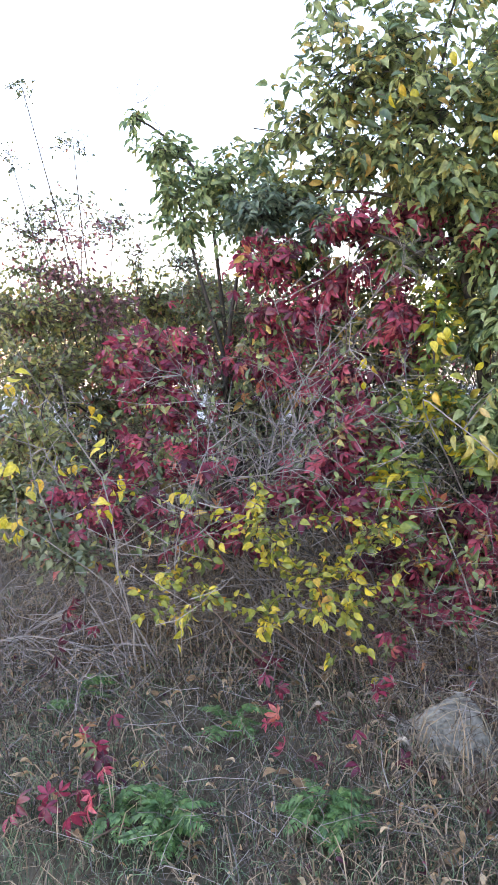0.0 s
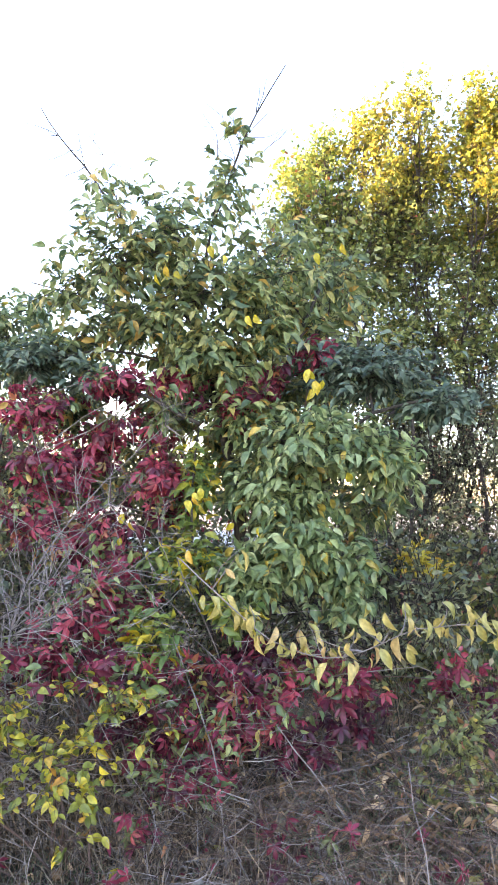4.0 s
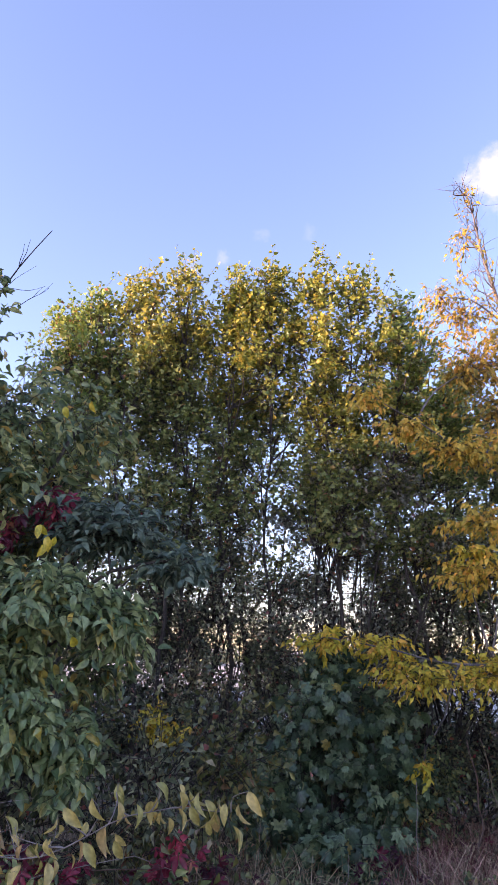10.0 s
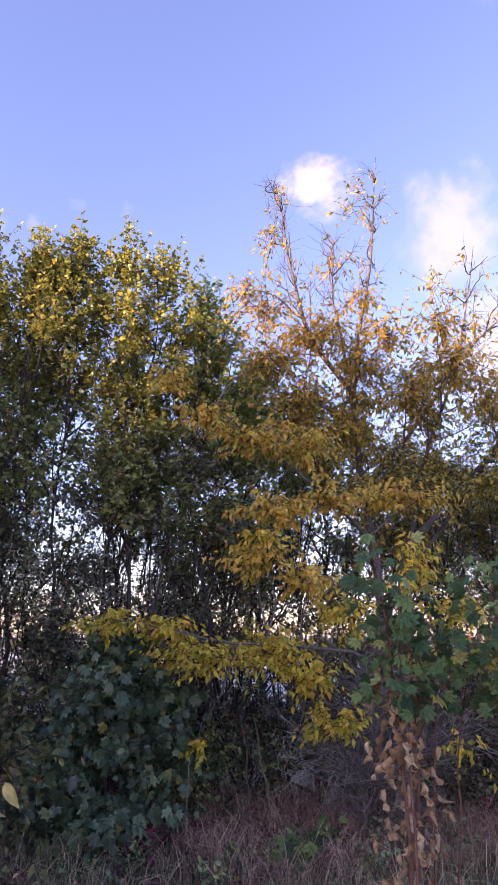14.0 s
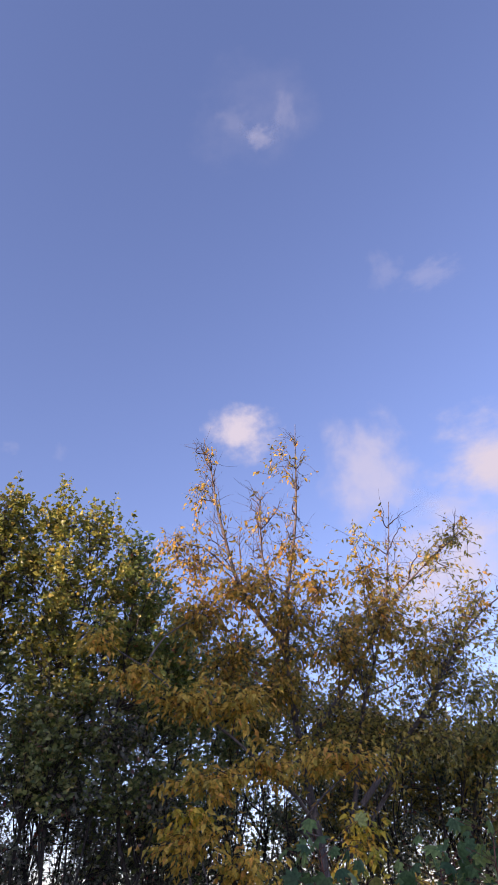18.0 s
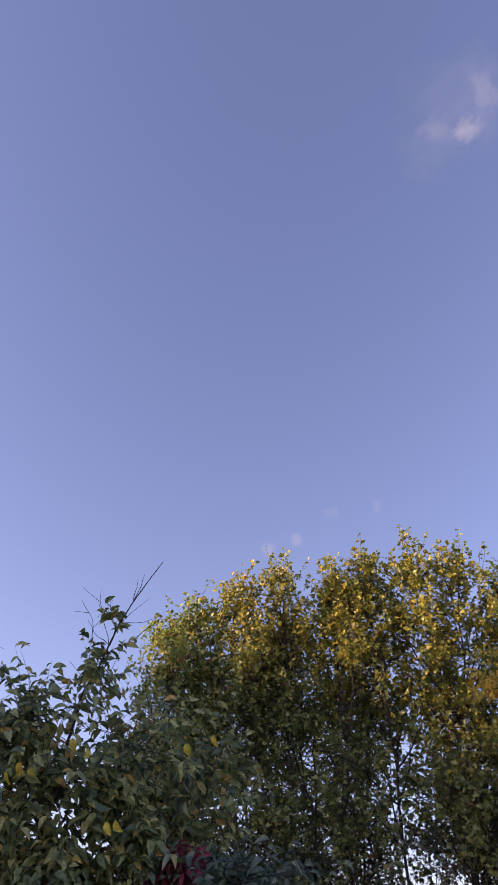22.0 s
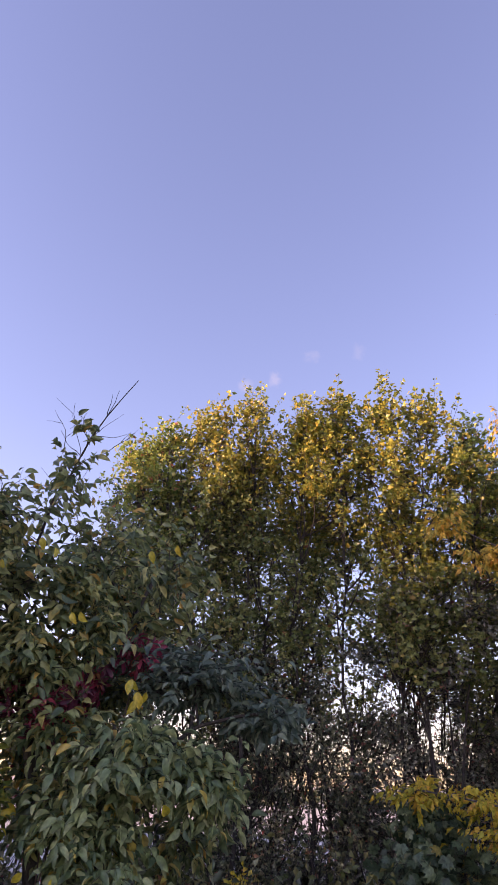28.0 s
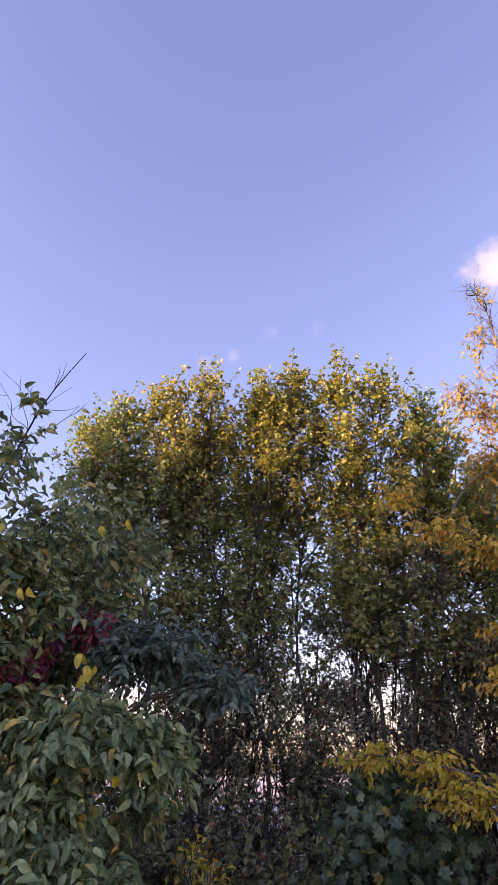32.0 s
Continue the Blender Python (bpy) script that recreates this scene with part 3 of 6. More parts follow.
SHOOTS = [
    (-1.94, 1.84, 1.27, 0.06, 0.05, 5),
    (-1.89, 1.95, 1.14, 0.06, 0.03, 5),
    (-2.11, 1.63, 1.38, 0.06, 0.03, 7),
    (-1.95, 1.78, 1.06, 0.07, 0.05, 5),
    (-2.06, 1.58, 0.86, 0.09, 0.08, 16),
    (-1.92, 1.85, 0.89, 0.07, 0.04, 9),
    (-2.12, 1.71, 1.01, 0.1, 0.06, 8),
    (-1.68, 2.11, 0.91, 0.1, 0.03, 5),
    (-1.53, 2.22, 0.85, 0.1, 0.05, 7),
    (-2.11, 1.58, 1.08, 0.07, 0.06, 8),
    (-1.9, 1.97, 0.94, 0.1, 0.07, 6),
]
SPARSE = [
    (-3.74, 3.01, 2.33, 0.34, 0.23, 70),
    (-3.45, 3.15, 2.9, 0.19, 0.07, 12),
    (-3.56, 2.86, 3.2, 0.11, 0.05, 7),
    (-3.72, 2.86, 2.77, 0.08, 0.11, 9),
    (-3.53, 3.54, 2.44, 0.26, 0.17, 45),
    (-3.31, 3.53, 2.18, 0.13, 0.29, 36),
    (-3.74, 3.26, 2.55, 0.26, 0.13, 28),
    (-3.22, 3.9, 2.17, 0.26, 0.13, 60),
]
HEDGE_A = [
    (-4.64, 3.57, 1.87, 0.55, 0.25, 420),
    (-4.67, 4.48, 1.89, 0.61, 0.25, 420),
    (-3.88, 4.7, 1.86, 0.52, 0.23, 420),
    (-3.03, 4.62, 1.62, 0.52, 0.28, 420),
    (-2.67, 5.31, 1.61, 0.61, 0.2, 350),
    (-4.73, 3.73, 2.25, 0.47, 0.16, 110),
    (-3.59, 4.92, 2.04, 0.31, 0.16, 150),
]
HEDGE_B = [
    (-3.68, 3.03, 1.41, 0.41, 0.27, 420),
    (-3.57, 2.65, 1.06, 0.35, 0.23, 260),
    (-3.24, 3.08, 1.14, 0.35, 0.19, 220),
    (-2.46, 3.55, 1.31, 0.33, 0.18, 220),
    (-2.22, 3.45, 1.03, 0.35, 0.18, 200),
    (-1.61, 4.28, 1.42, 0.31, 0.27, 260),
    (-2.14, 1.9, 0.65, 0.23, 0.1, 130),
    (-2.34, 1.86, 0.79, 0.22, 0.13, 130),
]
GREY = [
    (1.31, 6.65, 3.31, 0.39, 0.28, 260),
    (1.87, 6.6, 3.16, 0.45, 0.28, 320),
    (1.57, 6.74, 2.72, 0.51, 0.23, 260),
    (2.33, 6.59, 2.62, 0.34, 0.28, 160),
    (0.85, 6.88, 2.87, 0.34, 0.23, 140),
]
MAPLE = [
    (1.23, 6.15, 1.15, 0.48, 0.43, 170),
    (0.89, 6.12, 0.69, 0.55, 0.4, 170),
    (1.6, 6.03, 0.61, 0.43, 0.45, 180),
    (1.2, 6.2, 1.5, 0.3, 0.22, 60),
    (0.65, 5.97, 0.37, 0.4, 0.3, 110),
    (1.27, 5.8, 0.29, 0.63, 0.24, 150),
    (1.62, 6.19, 1.06, 0.36, 0.31, 90),
]
GREENB = [
    (1.93, 6.24, 0.44, 0.32, 0.4, 420),
    (2.15, 6.33, 0.68, 0.27, 0.32, 220),
    (2.73, 6.55, 0.49, 0.46, 0.34, 160),
]
YL_A = [
    (1.49, 5.63, 3.75, 0.17, 0.12, 50),
    (1.83, 5.67, 3.47, 0.27, 0.12, 80),
    (2.27, 5.61, 3.26, 0.32, 0.17, 130),
    (2.68, 5.48, 3.2, 0.3, 0.22, 120),
    (2.45, 5.59, 2.67, 0.32, 0.15, 110),
    (2.93, 5.49, 2.77, 0.3, 0.17, 90),
    (3.43, 5.35, 2.8, 0.45, 0.14, 130),
    (2.37, 5.68, 2.25, 0.37, 0.17, 120),
    (2.72, 5.57, 2.07, 0.29, 0.19, 90),
]
YL_B = [
    (1.13, 5.98, 1.72, 0.24, 0.12, 60),
    (1.62, 5.92, 1.69, 0.27, 0.12, 70),
    (1.88, 5.85, 1.45, 0.44, 0.15, 130),
    (2.45, 5.69, 1.5, 0.41, 0.19, 150),
    (2.74, 5.57, 1.29, 0.29, 0.15, 80),
    (2.84, 5.39, 0.98, 0.29, 0.13, 80),
    (1.87, 5.8, 0.82, 0.12, 0.09, 14),
    (2.28, 5.69, 2.44, 0.24, 0.1, 40),
    (2.97, 5.48, 1.8, 0.24, 0.19, 60),
    (3.62, 5.34, 2.21, 0.25, 0.25, 70),
]
YL_UP = [
    (2.49, 6.05, 4.75, 0.35, 0.29, 150),
    (2.68, 6.12, 4.25, 0.4, 0.29, 180),
    (3.08, 5.92, 4.57, 0.35, 0.29, 130),
    (3.4, 5.72, 4.87, 0.21, 0.24, 60),
    (2.94, 6.07, 3.84, 0.39, 0.23, 150),
    (3.57, 5.85, 4.22, 0.35, 0.29, 110),
    (3.94, 5.81, 3.83, 0.29, 0.29, 110),
    (2.58, 6.07, 5.67, 0.22, 0.44, 46),
    (3.35, 5.62, 5.83, 0.28, 0.37, 36),
    (2.25, 6.02, 4.95, 0.17, 0.17, 40),
    (3.2, 5.82, 5.28, 0.24, 0.24, 34),
]
YL_MID = [(2.45, 5.92, 4.14, 0.3, 0.27, 130), (2.82, 5.7, 4.33, 0.33, 0.27, 130), (3.2, 5.52, 4.08, 0.32, 0.27, 130), (3.61, 5.36, 3.68, 0.29, 0.24, 110), (3.86, 4.98, 3.9, 0.31, 0.26, 120), (4.13, 4.92, 3.6, 0.26, 0.26, 110), (2.76, 6.01, 3.64, 0.33, 0.25, 130), (3.18, 5.77, 3.49, 0.32, 0.22, 130), (3.44, 5.29, 4.3, 0.27, 0.24, 90), (3.71, 4.89, 4.27, 0.26, 0.23, 70)]
YL_LOW = [(3.85, 5.13, 1.83, 0.3, 0.11, 150), (3.66, 4.83, 0.85, 0.24, 0.22, 30), (3.66, 5.38, 1.44, 0.2, 0.15, 70), (4.02, 4.9, 1.45, 0.19, 0.15, 70)]
YL_RIGHT = [
    (4.27, 5.57, 4.21, 0.44, 0.32, 150),
    (4.79, 5.29, 3.95, 0.41, 0.32, 130),
    (3.93, 5.79, 3.93, 0.35, 0.29, 100),
    (4.68, 5.57, 3.49, 0.47, 0.32, 150),
    (5.08, 5.39, 3.44, 0.36, 0.3, 110),
    (4.7, 5.16, 4.62, 0.36, 0.18, 50),
    (4.09, 5.42, 4.94, 0.24, 0.24, 30),
    (3.86, 6.08, 3.17, 0.46, 0.23, 110),
    (4.91, 4.95, 4.88, 0.21, 0.12, 40),
    (5.06, 5.07, 4.22, 0.18, 0.24, 46),
    (4.3, 5.84, 3.05, 0.41, 0.29, 120),
    (5.02, 5.54, 3.77, 0.37, 0.25, 70),
    (5.36, 5.17, 3.97, 0.25, 0.25, 40),
]
BGR = [
    (6.12, 6.58, 3.3, 0.65, 0.51, 300),
    (5.61, 7, 3.19, 0.51, 0.36, 200),
    (4.62, 7.47, 2.85, 0.56, 0.42, 260),
    (5.97, 6.52, 3.21, 0.72, 0.43, 420),
    (6.18, 6.19, 3.74, 0.43, 0.29, 120),
    (4.74, 7.07, 3.52, 0.42, 0.42, 200),
    (5.91, 6.17, 2.5, 0.41, 0.41, 260),
]

RED_TREE = [(-0.81, 3.39, 2.07, 0.16, 0.14, 80), (-0.69, 3.42, 2.15, 0.12, 0.12, 50), (-0.49, 3.52, 2.26, 0.15, 0.08, 60), (-0.79, 3.35, 1.91, 0.1, 0.11, 50)]
MAIN_HEART = [(-0.69, 3.38, 2.38, 0.2, 0.23, 200), (-0.78, 3.31, 2.55, 0.17, 0.17, 150), (-0.79, 3.44, 2.17, 0.18, 0.18, 150), (-1.22, 3.37, 1.98, 0.27, 0.18, 200),
              (-0.79, 3.33, 1.94, 0.26, 0.17, 240),
              (-1.39, 3.42, 1.67, 0.25, 0.19, 140),
              (-0.84, 3.43, 1.63, 0.18, 0.21, 170),
              (-1.83, 3.4, 1.63, 0.36, 0.23, 180),
              (-1.2, 3.54, 2.34, 0.32, 0.19, 200),
              (-1.97, 3.3, 1.38, 0.29, 0.2, 130),
              (-0.23, 3.67, 1.5, 0.18, 0.15, 120),
              (-1.91, 3.42, 2.37, 0.3, 0.2, 240), (-0.75, 3.88, 2.14, 0.26, 0.2, 200), (-1.19, 3.71, 2.28, 0.29, 0.16, 200), (-1.67, 3.53, 2.56, 0.24, 0.2, 130),
              (-2.09, 3.63, 2.09, 0.4, 0.16, 260), (-1.48, 3.87, 2.14, 0.28, 0.18, 220), (-1.16, 3.93, 1.88, 0.21, 0.21, 160)]
RED_HIGH += [(-1.33, 3.27, 1.94, 0.21, 0.15, 50),
             (-1.09, 3.3, 2.09, 0.15, 0.12, 30),
             (-0.87, 3.29, 2, 0.11, 0.14, 26),
             (-1.87, 3.13, 1.66, 0.25, 0.19, 70),
             (-1.59, 3.19, 1.37, 0.27, 0.18, 80),
             (-1.22, 3.28, 1.44, 0.18, 0.18, 50)]

# ---- ground ----
def ground_height(x, y):
    return 0.04 * np.sin(1.7 * x + 0.6) * np.cos(1.3 * y) + 0.02 * np.sin(5.1 * x + 2.2 * y)


def build_ground():
    near = np.linspace(-9, 11, 81)
    line = np.r_[-900, -300, -120, -50, -20, near, 20, 50, 120, 300, 900]
    gx, gy = np.meshgrid(line, line, indexing="ij")
    fade = np.clip(1.4 - np.hypot(gx, gy) / 15, 0, 1)
    gz = ground_height(gx, gy) * fade
    n = len(line)
    i, j = np.meshgrid(np.arange(n - 1), np.arange(n - 1), indexing="ij")
    a = (i * n + j).ravel()
    f = np.concatenate([np.stack([a, a + n, a + n + 1], 1), np.stack([a, a + n + 1, a + 1], 1)])
    ob = new("ground", mesh_of("ground", np.stack([gx, gy, gz], -1), f, True))
    ob.data.materials.append(SOIL)
    tagged(ob, "dark soil under roadside grass, beyond it paled to look sky-bright through gaps", "ground", kind="structure")


build_ground()


def blades(name, count, where, length, width, material, label, seed, flop=0.7, lean=(0, 0), lift=0.0):
    """A field of bent grass blades; where(rng, n) gives places in plan."""
    rng = np.random.default_rng(seed)
    xy = where(rng, count)
    n = len(xy)
    root = np.stack([xy[:, 0], xy[:, 1], ground_height(xy[:, 0], xy[:, 1]) + lift * rng.random(n)], 1)
    ln = length * rng.uniform(0.4, 1.25, (n, 1))
    az = rng.uniform(0, 2 * np.pi, n)
    flat = np.stack([np.cos(az) + lean[0], np.sin(az) + lean[1], np.zeros(n)], 1)
    tilt = flop * rng.uniform(0.15, 1.0, (n, 1))
    up = np.array([0, 0, 1.0])
    d1 = unit(up * (1 - 0.6 * tilt) + flat * tilt * 0.8)
    d2 = unit(up * (0.75 - 1.25 * tilt) + flat * (0.25 + tilt))
    p1 = root + d1 * ln * 0.5
    p2 = p1 + d2 * ln * 0.3
    p3 = p2 + unit(d2 + (0, 0, -0.35)) * ln * 0.25
    p2[:, 2], p3[:, 2] = np.maximum(p2[:, 2], root[:, 2] + 0.006), np.maximum(p3[:, 2], root[:, 2] + 0.004)
    side = unit(np.cross(d1, rng.normal(0, 1, (n, 3)))) * width * rng.uniform(0.6, 1.3, (n, 1))
    v = np.stack([root - side, root + side, p1 - side * 0.8, p1 + side * 0.8, p2 - side * 0.5, p2 + side * 0.5, p3], 1)
    one = np.array([(0, 1, 3), (0, 3, 2), (2, 3, 5), (2, 5, 4), (4, 5, 6)])
    f = (one[None] + 7 * np.arange(n)[:, None, None]).reshape(-1, 3)
    ob = new(name, mesh_of(name, v.reshape(-1, 3), f))
    ob.data.materials.append(material)
    return tagged(ob, label, "grass", kind="stuff")


def patch(x0, x1, y0, y1):
    """Random places in a stretch of ground, in drifts, thinning out towards its open sides."""
    def where(rng, n):
        p = np.stack([rng.uniform(x0, x1, n), rng.uniform(y0, y1, n)], 1)
        k = np.sin(3.1 * p[:, 0] + 1.3 * p[:, 1]) + np.sin(4.3 * p[:, 1] - 1.7 * p[:, 0])
        open_side = np.clip((p[:, 0] - x0) / 0.5, 0, 1) * np.clip((x1 - p[:, 0]) / 0.5, 0, 1) * (np.clip((p[:, 1] - y0) / 0.6, 0, 1) if y0 < 1.0 else 1.0)
        return p[rng.random(n) < (0.55 + 0.22 * k) * open_side]
    return where


blades("dry_grass", 29000, patch(-4.6, 1.9, 0.45, 2.1), 0.12, 0.0015, STRAW, "matted short grey straw grass on the verge", 11, 0.75)
blades("dry_grass", 18000, patch(-4.6, 1.9, 2.0, 4.4), 0.19, 0.0022, STRAW, "matted grey straw grass before the bushes", 21, 0.95)
blades("dry_grass", 6000, patch(-4.6, 1.9, 2.1, 4.2), 0.4, 0.0016, STRAW, "tall dry grass stems leaning before the bushes", 12, 0.7)
blades("green_grass", 58000, patch(-4.6, 1.9, 0.45, 2.6), 0.1, 0.0019, GRASS_GREEN, "short dull green grass between the straw", 13, 0.6)
blades("dry_grass", 15000, patch(0.2, 5.5, 3.6, 7.0), 0.42, 0.0026, STRAW_PALE, "dry pale grass at the foot of the trees", 14, 0.7)
blades("straw_litter", 16000, patch(-4.6, 1.9, 0.45, 3.4), 0.16, 0.002, STRAW_BROWN, "flattened straw lying on the soil", 17, 1.25, lift=0.08)
blades("straw_litter", 8000, patch(-4.6, 1.9, 0.45, 2.6), 0.17, 0.0014, STRAW_BROWN, "brown flattened straw on the verge", 22, 1.2, lift=0.07)
blades("brown_weeds", 16000, patch(-4.6, 1.9, 2.0, 3.8), 0.32, 0.0022, STRAW_BROWN, "brown dry weeds before the bushes", 18, 0.8)
blades("brown_weeds", 9000, patch(-1.0, 1.4, 2.7, 4.4), 0.4, 0.0028, STRAW_BROWN, "brown dry weeds under the creeper", 19, 0.7)
blades("green_grass", 9000, patch(-0.8, 1.5, 2.8, 4.4), 0.28, 0.0028, GRASS_GREEN, "green grass under the creeper", 20, 0.8)
blades("brown_weeds", 9000, patch(-2.6, 0.8, 4.0, 6.6), 0.4, 0.0032, STRAW_BROWN, "brown weeds between the bushes and the tall trees", 23, 0.7)
blades("red_grass", 12000, patch(1.4, 4.6, 4.8, 7.2), 0.42, 0.003, STRAW_RED, "reddish brown dry weeds at the foot of the trees", 15, 0.6)
blades("green_grass", 16000, patch(0.2, 5.5, 3.6, 6.6), 0.26, 0.003, GRASS_GREEN, "dull green grass at the foot of the trees", 16, 0.8)


def tangle(name, count, x0, x1, y0, y1, high, length, r, material, label, seed):
    """Thin crooked twigs lying across one another."""
    rng = np.random.default_rng(seed)
    a = np.stack([rng.uniform(x0, x1, count), rng.uniform(y0, y1, count), high * rng.random(count) ** 1.6 + 0.02], 1)
    go = rng.normal(0, 1, (count, 3)) * (1, 0.7, 0.35)
    b = a + unit(go) * length * rng.uniform(0.35, 1.3, (count, 1))
    b[:, 2] = np.maximum(b[:, 2], 0.03)
    c = b + unit(go + rng.normal(0, 0.9, go.shape) * (1, 1, 0.4)) * length * rng.uniform(0.2, 0.7, (count, 1))
    c[:, 2] = np.maximum(c[:, 2], 0.03)
    thick = r * rng.uniform(0.4, 1.5, count)
    pile = Pile()
    for p, q, w in ((a, b, thick), (b, c, thick * 0.6)):
        v, f, _ = twigs_of(p, q, w, rng, 0.1 * float(rng.normal()))
        pile.add(v, f)
    ob = new(name, pile.mesh(name))
    ob.data.materials.append(material)
    tagged(ob, label, "twigs", kind="stuff")


tangle("twig_tangle", 1700, -3.6, 1.2, 2.15, 3.2, 0.36, 0.24, 0.0013, TWIG_PALE, "thin grey dead twigs lying crosswise in the grass", 181)
tangle("twig_tangle", 1000, -2.8, -0.3, 2.4, 3.0, 1.1, 0.24, 0.0015, TWIG_PALE, "grey bare twigs tangled through the creeper", 182)
tangle("twig_tangle", 1100, -3.2, 1.0, 1.15, 2.2, 0.14, 0.26, 0.0013, TWIG_PALE, "bleached thin stalks lying in the short grass", 186)
tangle("twig_tangle", 520, -2.9, -1.2, 1.75, 2.6, 1.0, 0.34, 0.0018, TWIG_PALE, "bleached bare twigs in front of the creeper", 184)
tangle("twig_tangle", 900, -0.8, 1.2, 2.4, 3.1, 0.5, 0.26, 0.0015, TWIG_BROWN, "dry stalks in front of the creeper", 185)
tangle("twig_tangle", 700, -3.0, 1.2, 1.3, 2.3, 0.1, 0.3, 0.0011, TWIG_BROWN, "thin brown stalks lying in the short grass", 183)


tangle("twig_tangle", 1000, -0.8, 1.3, 2.9, 4.2, 0.45, 0.3, 0.0022, TWIG_PALE, "pale dry stalks tangled behind the grass", 187)


# ---- the small tree wound with creeper ----
def bare_tips(parent, base, clumps, each, rng):
    """Leafless thin twigs that stand out of the tops of clumps."""
    pile = Pile()
    for x, y, z, rx, rz, _ in clumps:
        for _ in range(each):
            side = rng.normal(0, 0.7, 2)
            a = np.array((x + side[0] * rx, y + side[1] * rx * 0.6, z + rz * rng.uniform(0.4, 0.9)))
            d = unit(np.array((side[0] * 0.8 - 0.15, side[1] * 0.5, 1.0)) + rng.normal(0, 0.3, 3))
            length = rng.uniform(0.08, 0.22)
            c = wander([a, a + d * length * 0.5 + rng.normal(0, 0.015, 3), a + d * length + (0, 0, 0.02)], 7, 0.004, rng)
            pile.add(*tube(c, np.linspace(0.0022, 0.0009, 7), 4))
            for j in (2, 4):
                e = c[j] + unit(d + rng.normal(0, 0.7, 3)) * rng.uniform(0.05, 0.13)
                pile.add(*tube(wander([c[j], e], 4, 0.003, rng), np.linspace(0.0016, 0.0008, 4), 3))
    part("bare_spray", pile.mesh("bare_spray", base), TWIG_DARK, parent, "leafless thin twig tips", "stuff")


def build_small_tree():
    rng = np.random.default_rng(21)
    base = (-0.72, 3.4, 0.0)
    ob = thing("small_tree", base, "bushy small tree with broad green leaves turning yellow", "tree")
    stems = [
        (wander([(-0.72, 3.4, -0.03), (-0.78, 3.45, 0.9), (-0.95, 3.5, 1.78), (-1.12, 3.4, 2.45)], 14, 0.012, rng), 0.045, 0.022),
        (wander([(-0.95, 3.5, 1.78), (-0.7, 3.6, 2.2), (-0.5, 3.85, 2.8)], 9, 0.012, rng), 0.022, 0.008),
        (wander([(-1.12, 3.4, 2.45), (-1.0, 3.38, 3.0), (-0.78, 3.26, 3.39), (-0.56, 3.2, 3.68)], 12, 0.008, rng), 0.01, 0.002),
        (wander([(-1.12, 3.4, 2.45), (-1.4, 3.25, 2.9), (-1.58, 3.1, 3.2), (-2.01, 3.2, 3.73)], 12, 0.008, rng), 0.009, 0.0018),
        (wander([(-1.12, 3.4, 2.45), (-1.6, 3.4, 2.6), (-2.1, 3.3, 2.75)], 9, 0.01, rng), 0.012, 0.003),
        (wander([(-0.78, 3.45, 0.9), (-0.5, 3.45, 1.5), (-0.3, 3.5, 1.9), (0.2, 3.55, 2.05)], 10, 0.012, rng), 0.02, 0.006),
        (wander([(-0.75, 3.42, 0.4), (-0.9, 3.2, 0.9), (-0.98, 3.15, 1.5), (-0.98, 3.2, 1.9)], 10, 0.01, rng), 0.012, 0.003),
    ]
    stems_part(stems, base, ob, BARK_DARK)
    lines = [s[0][2:] for s in stems]
    limbs_to(MAIN_TOP + MAIN_LOW + MAIN_SHOOT, lines, rng, 0.012, ob, base, BARK_DARK)
    layered = dict(ranked=1.0, face=(0, -0.4, 0.75), spread=0.45)
    foliage(ob, base, MAIN_TOP, "elliptic", 0.068, GREEN, rng, dense=1.4, grow=1.4, per_twig=7, twig_len=0.3, singles=190, droop=0.45, twig_mat=TWIG_DARK, ranked=1.0, face=(0, -0.5, 0.6), spread=0.55)
    foliage(ob, base, MAIN_LOW[1:5], "elliptic", 0.058, BLUE_GREEN, rng, dense=4.0, grow=1.25, per_twig=8, twig_len=0.3, droop=0.35, singles=60, **layered)
    foliage(ob, base, MAIN_LOW[:1], "elliptic", 0.07, GREEN, rng, dense=2.8, per_twig=7, droop=0.5, **layered)
    foliage(ob, base, MAIN_LOW[5:], "elliptic", 0.067, PALE_GREEN, rng, dense=3.5, grow=1.25, per_twig=8, twig_len=0.3, droop=0.65, singles=220, **layered)
    foliage(ob, base, MAIN_SHOOT, "elliptic", 0.066, SHOOT_GREEN, rng, dense=2.0, per_twig=7, droop=0.3, singles=90, **layered)
    foliage(ob, base, MAIN_HEART, "elliptic", 0.068, GREEN, rng, dense=2.5, per_twig=7, droop=0.45, **layered)
    # bare tips against the sky
    tips, hung = Pile(), []
    for line in (stems[2][0], stems[3][0], stems[4][0]):
        for k in range(3, len(line) - 2):
            for _ in range(2):
                d = unit(unit(line[k] - line[k - 2]) * 0.8 + rng.normal(0, 0.65, 3))
                e = line[k] + d * rng.uniform(0.08, 0.24)
                v, f = tube(wander([line[k], (line[k] + e) / 2 + rng.normal(0, 0.012, 3), e + (0, 0, 0.02)], 6, 0.003, rng), np.linspace(0.0022, 0.0009, 6), 4)
                tips.add(v, f)
                hung += [line[k] * (1 - u) + e * u for u in rng.uniform(0.2, 0.8, 4 if k < len(line) - 5 else 0)]
    part("bare_spray", tips.mesh("bare_spray", base), TWIG_DARK, ob, "leafless dark twig tips", "stuff")
    bare_tips(ob, base, MAIN_TOP[:7], 2, rng)
    hung = np.array(hung)
    fr = leaf_frames(hung, rng.normal(0, 0.45, hung.shape) + (0, 0, -0.9), rng, (0, -0.6, 0.3), 0.9)
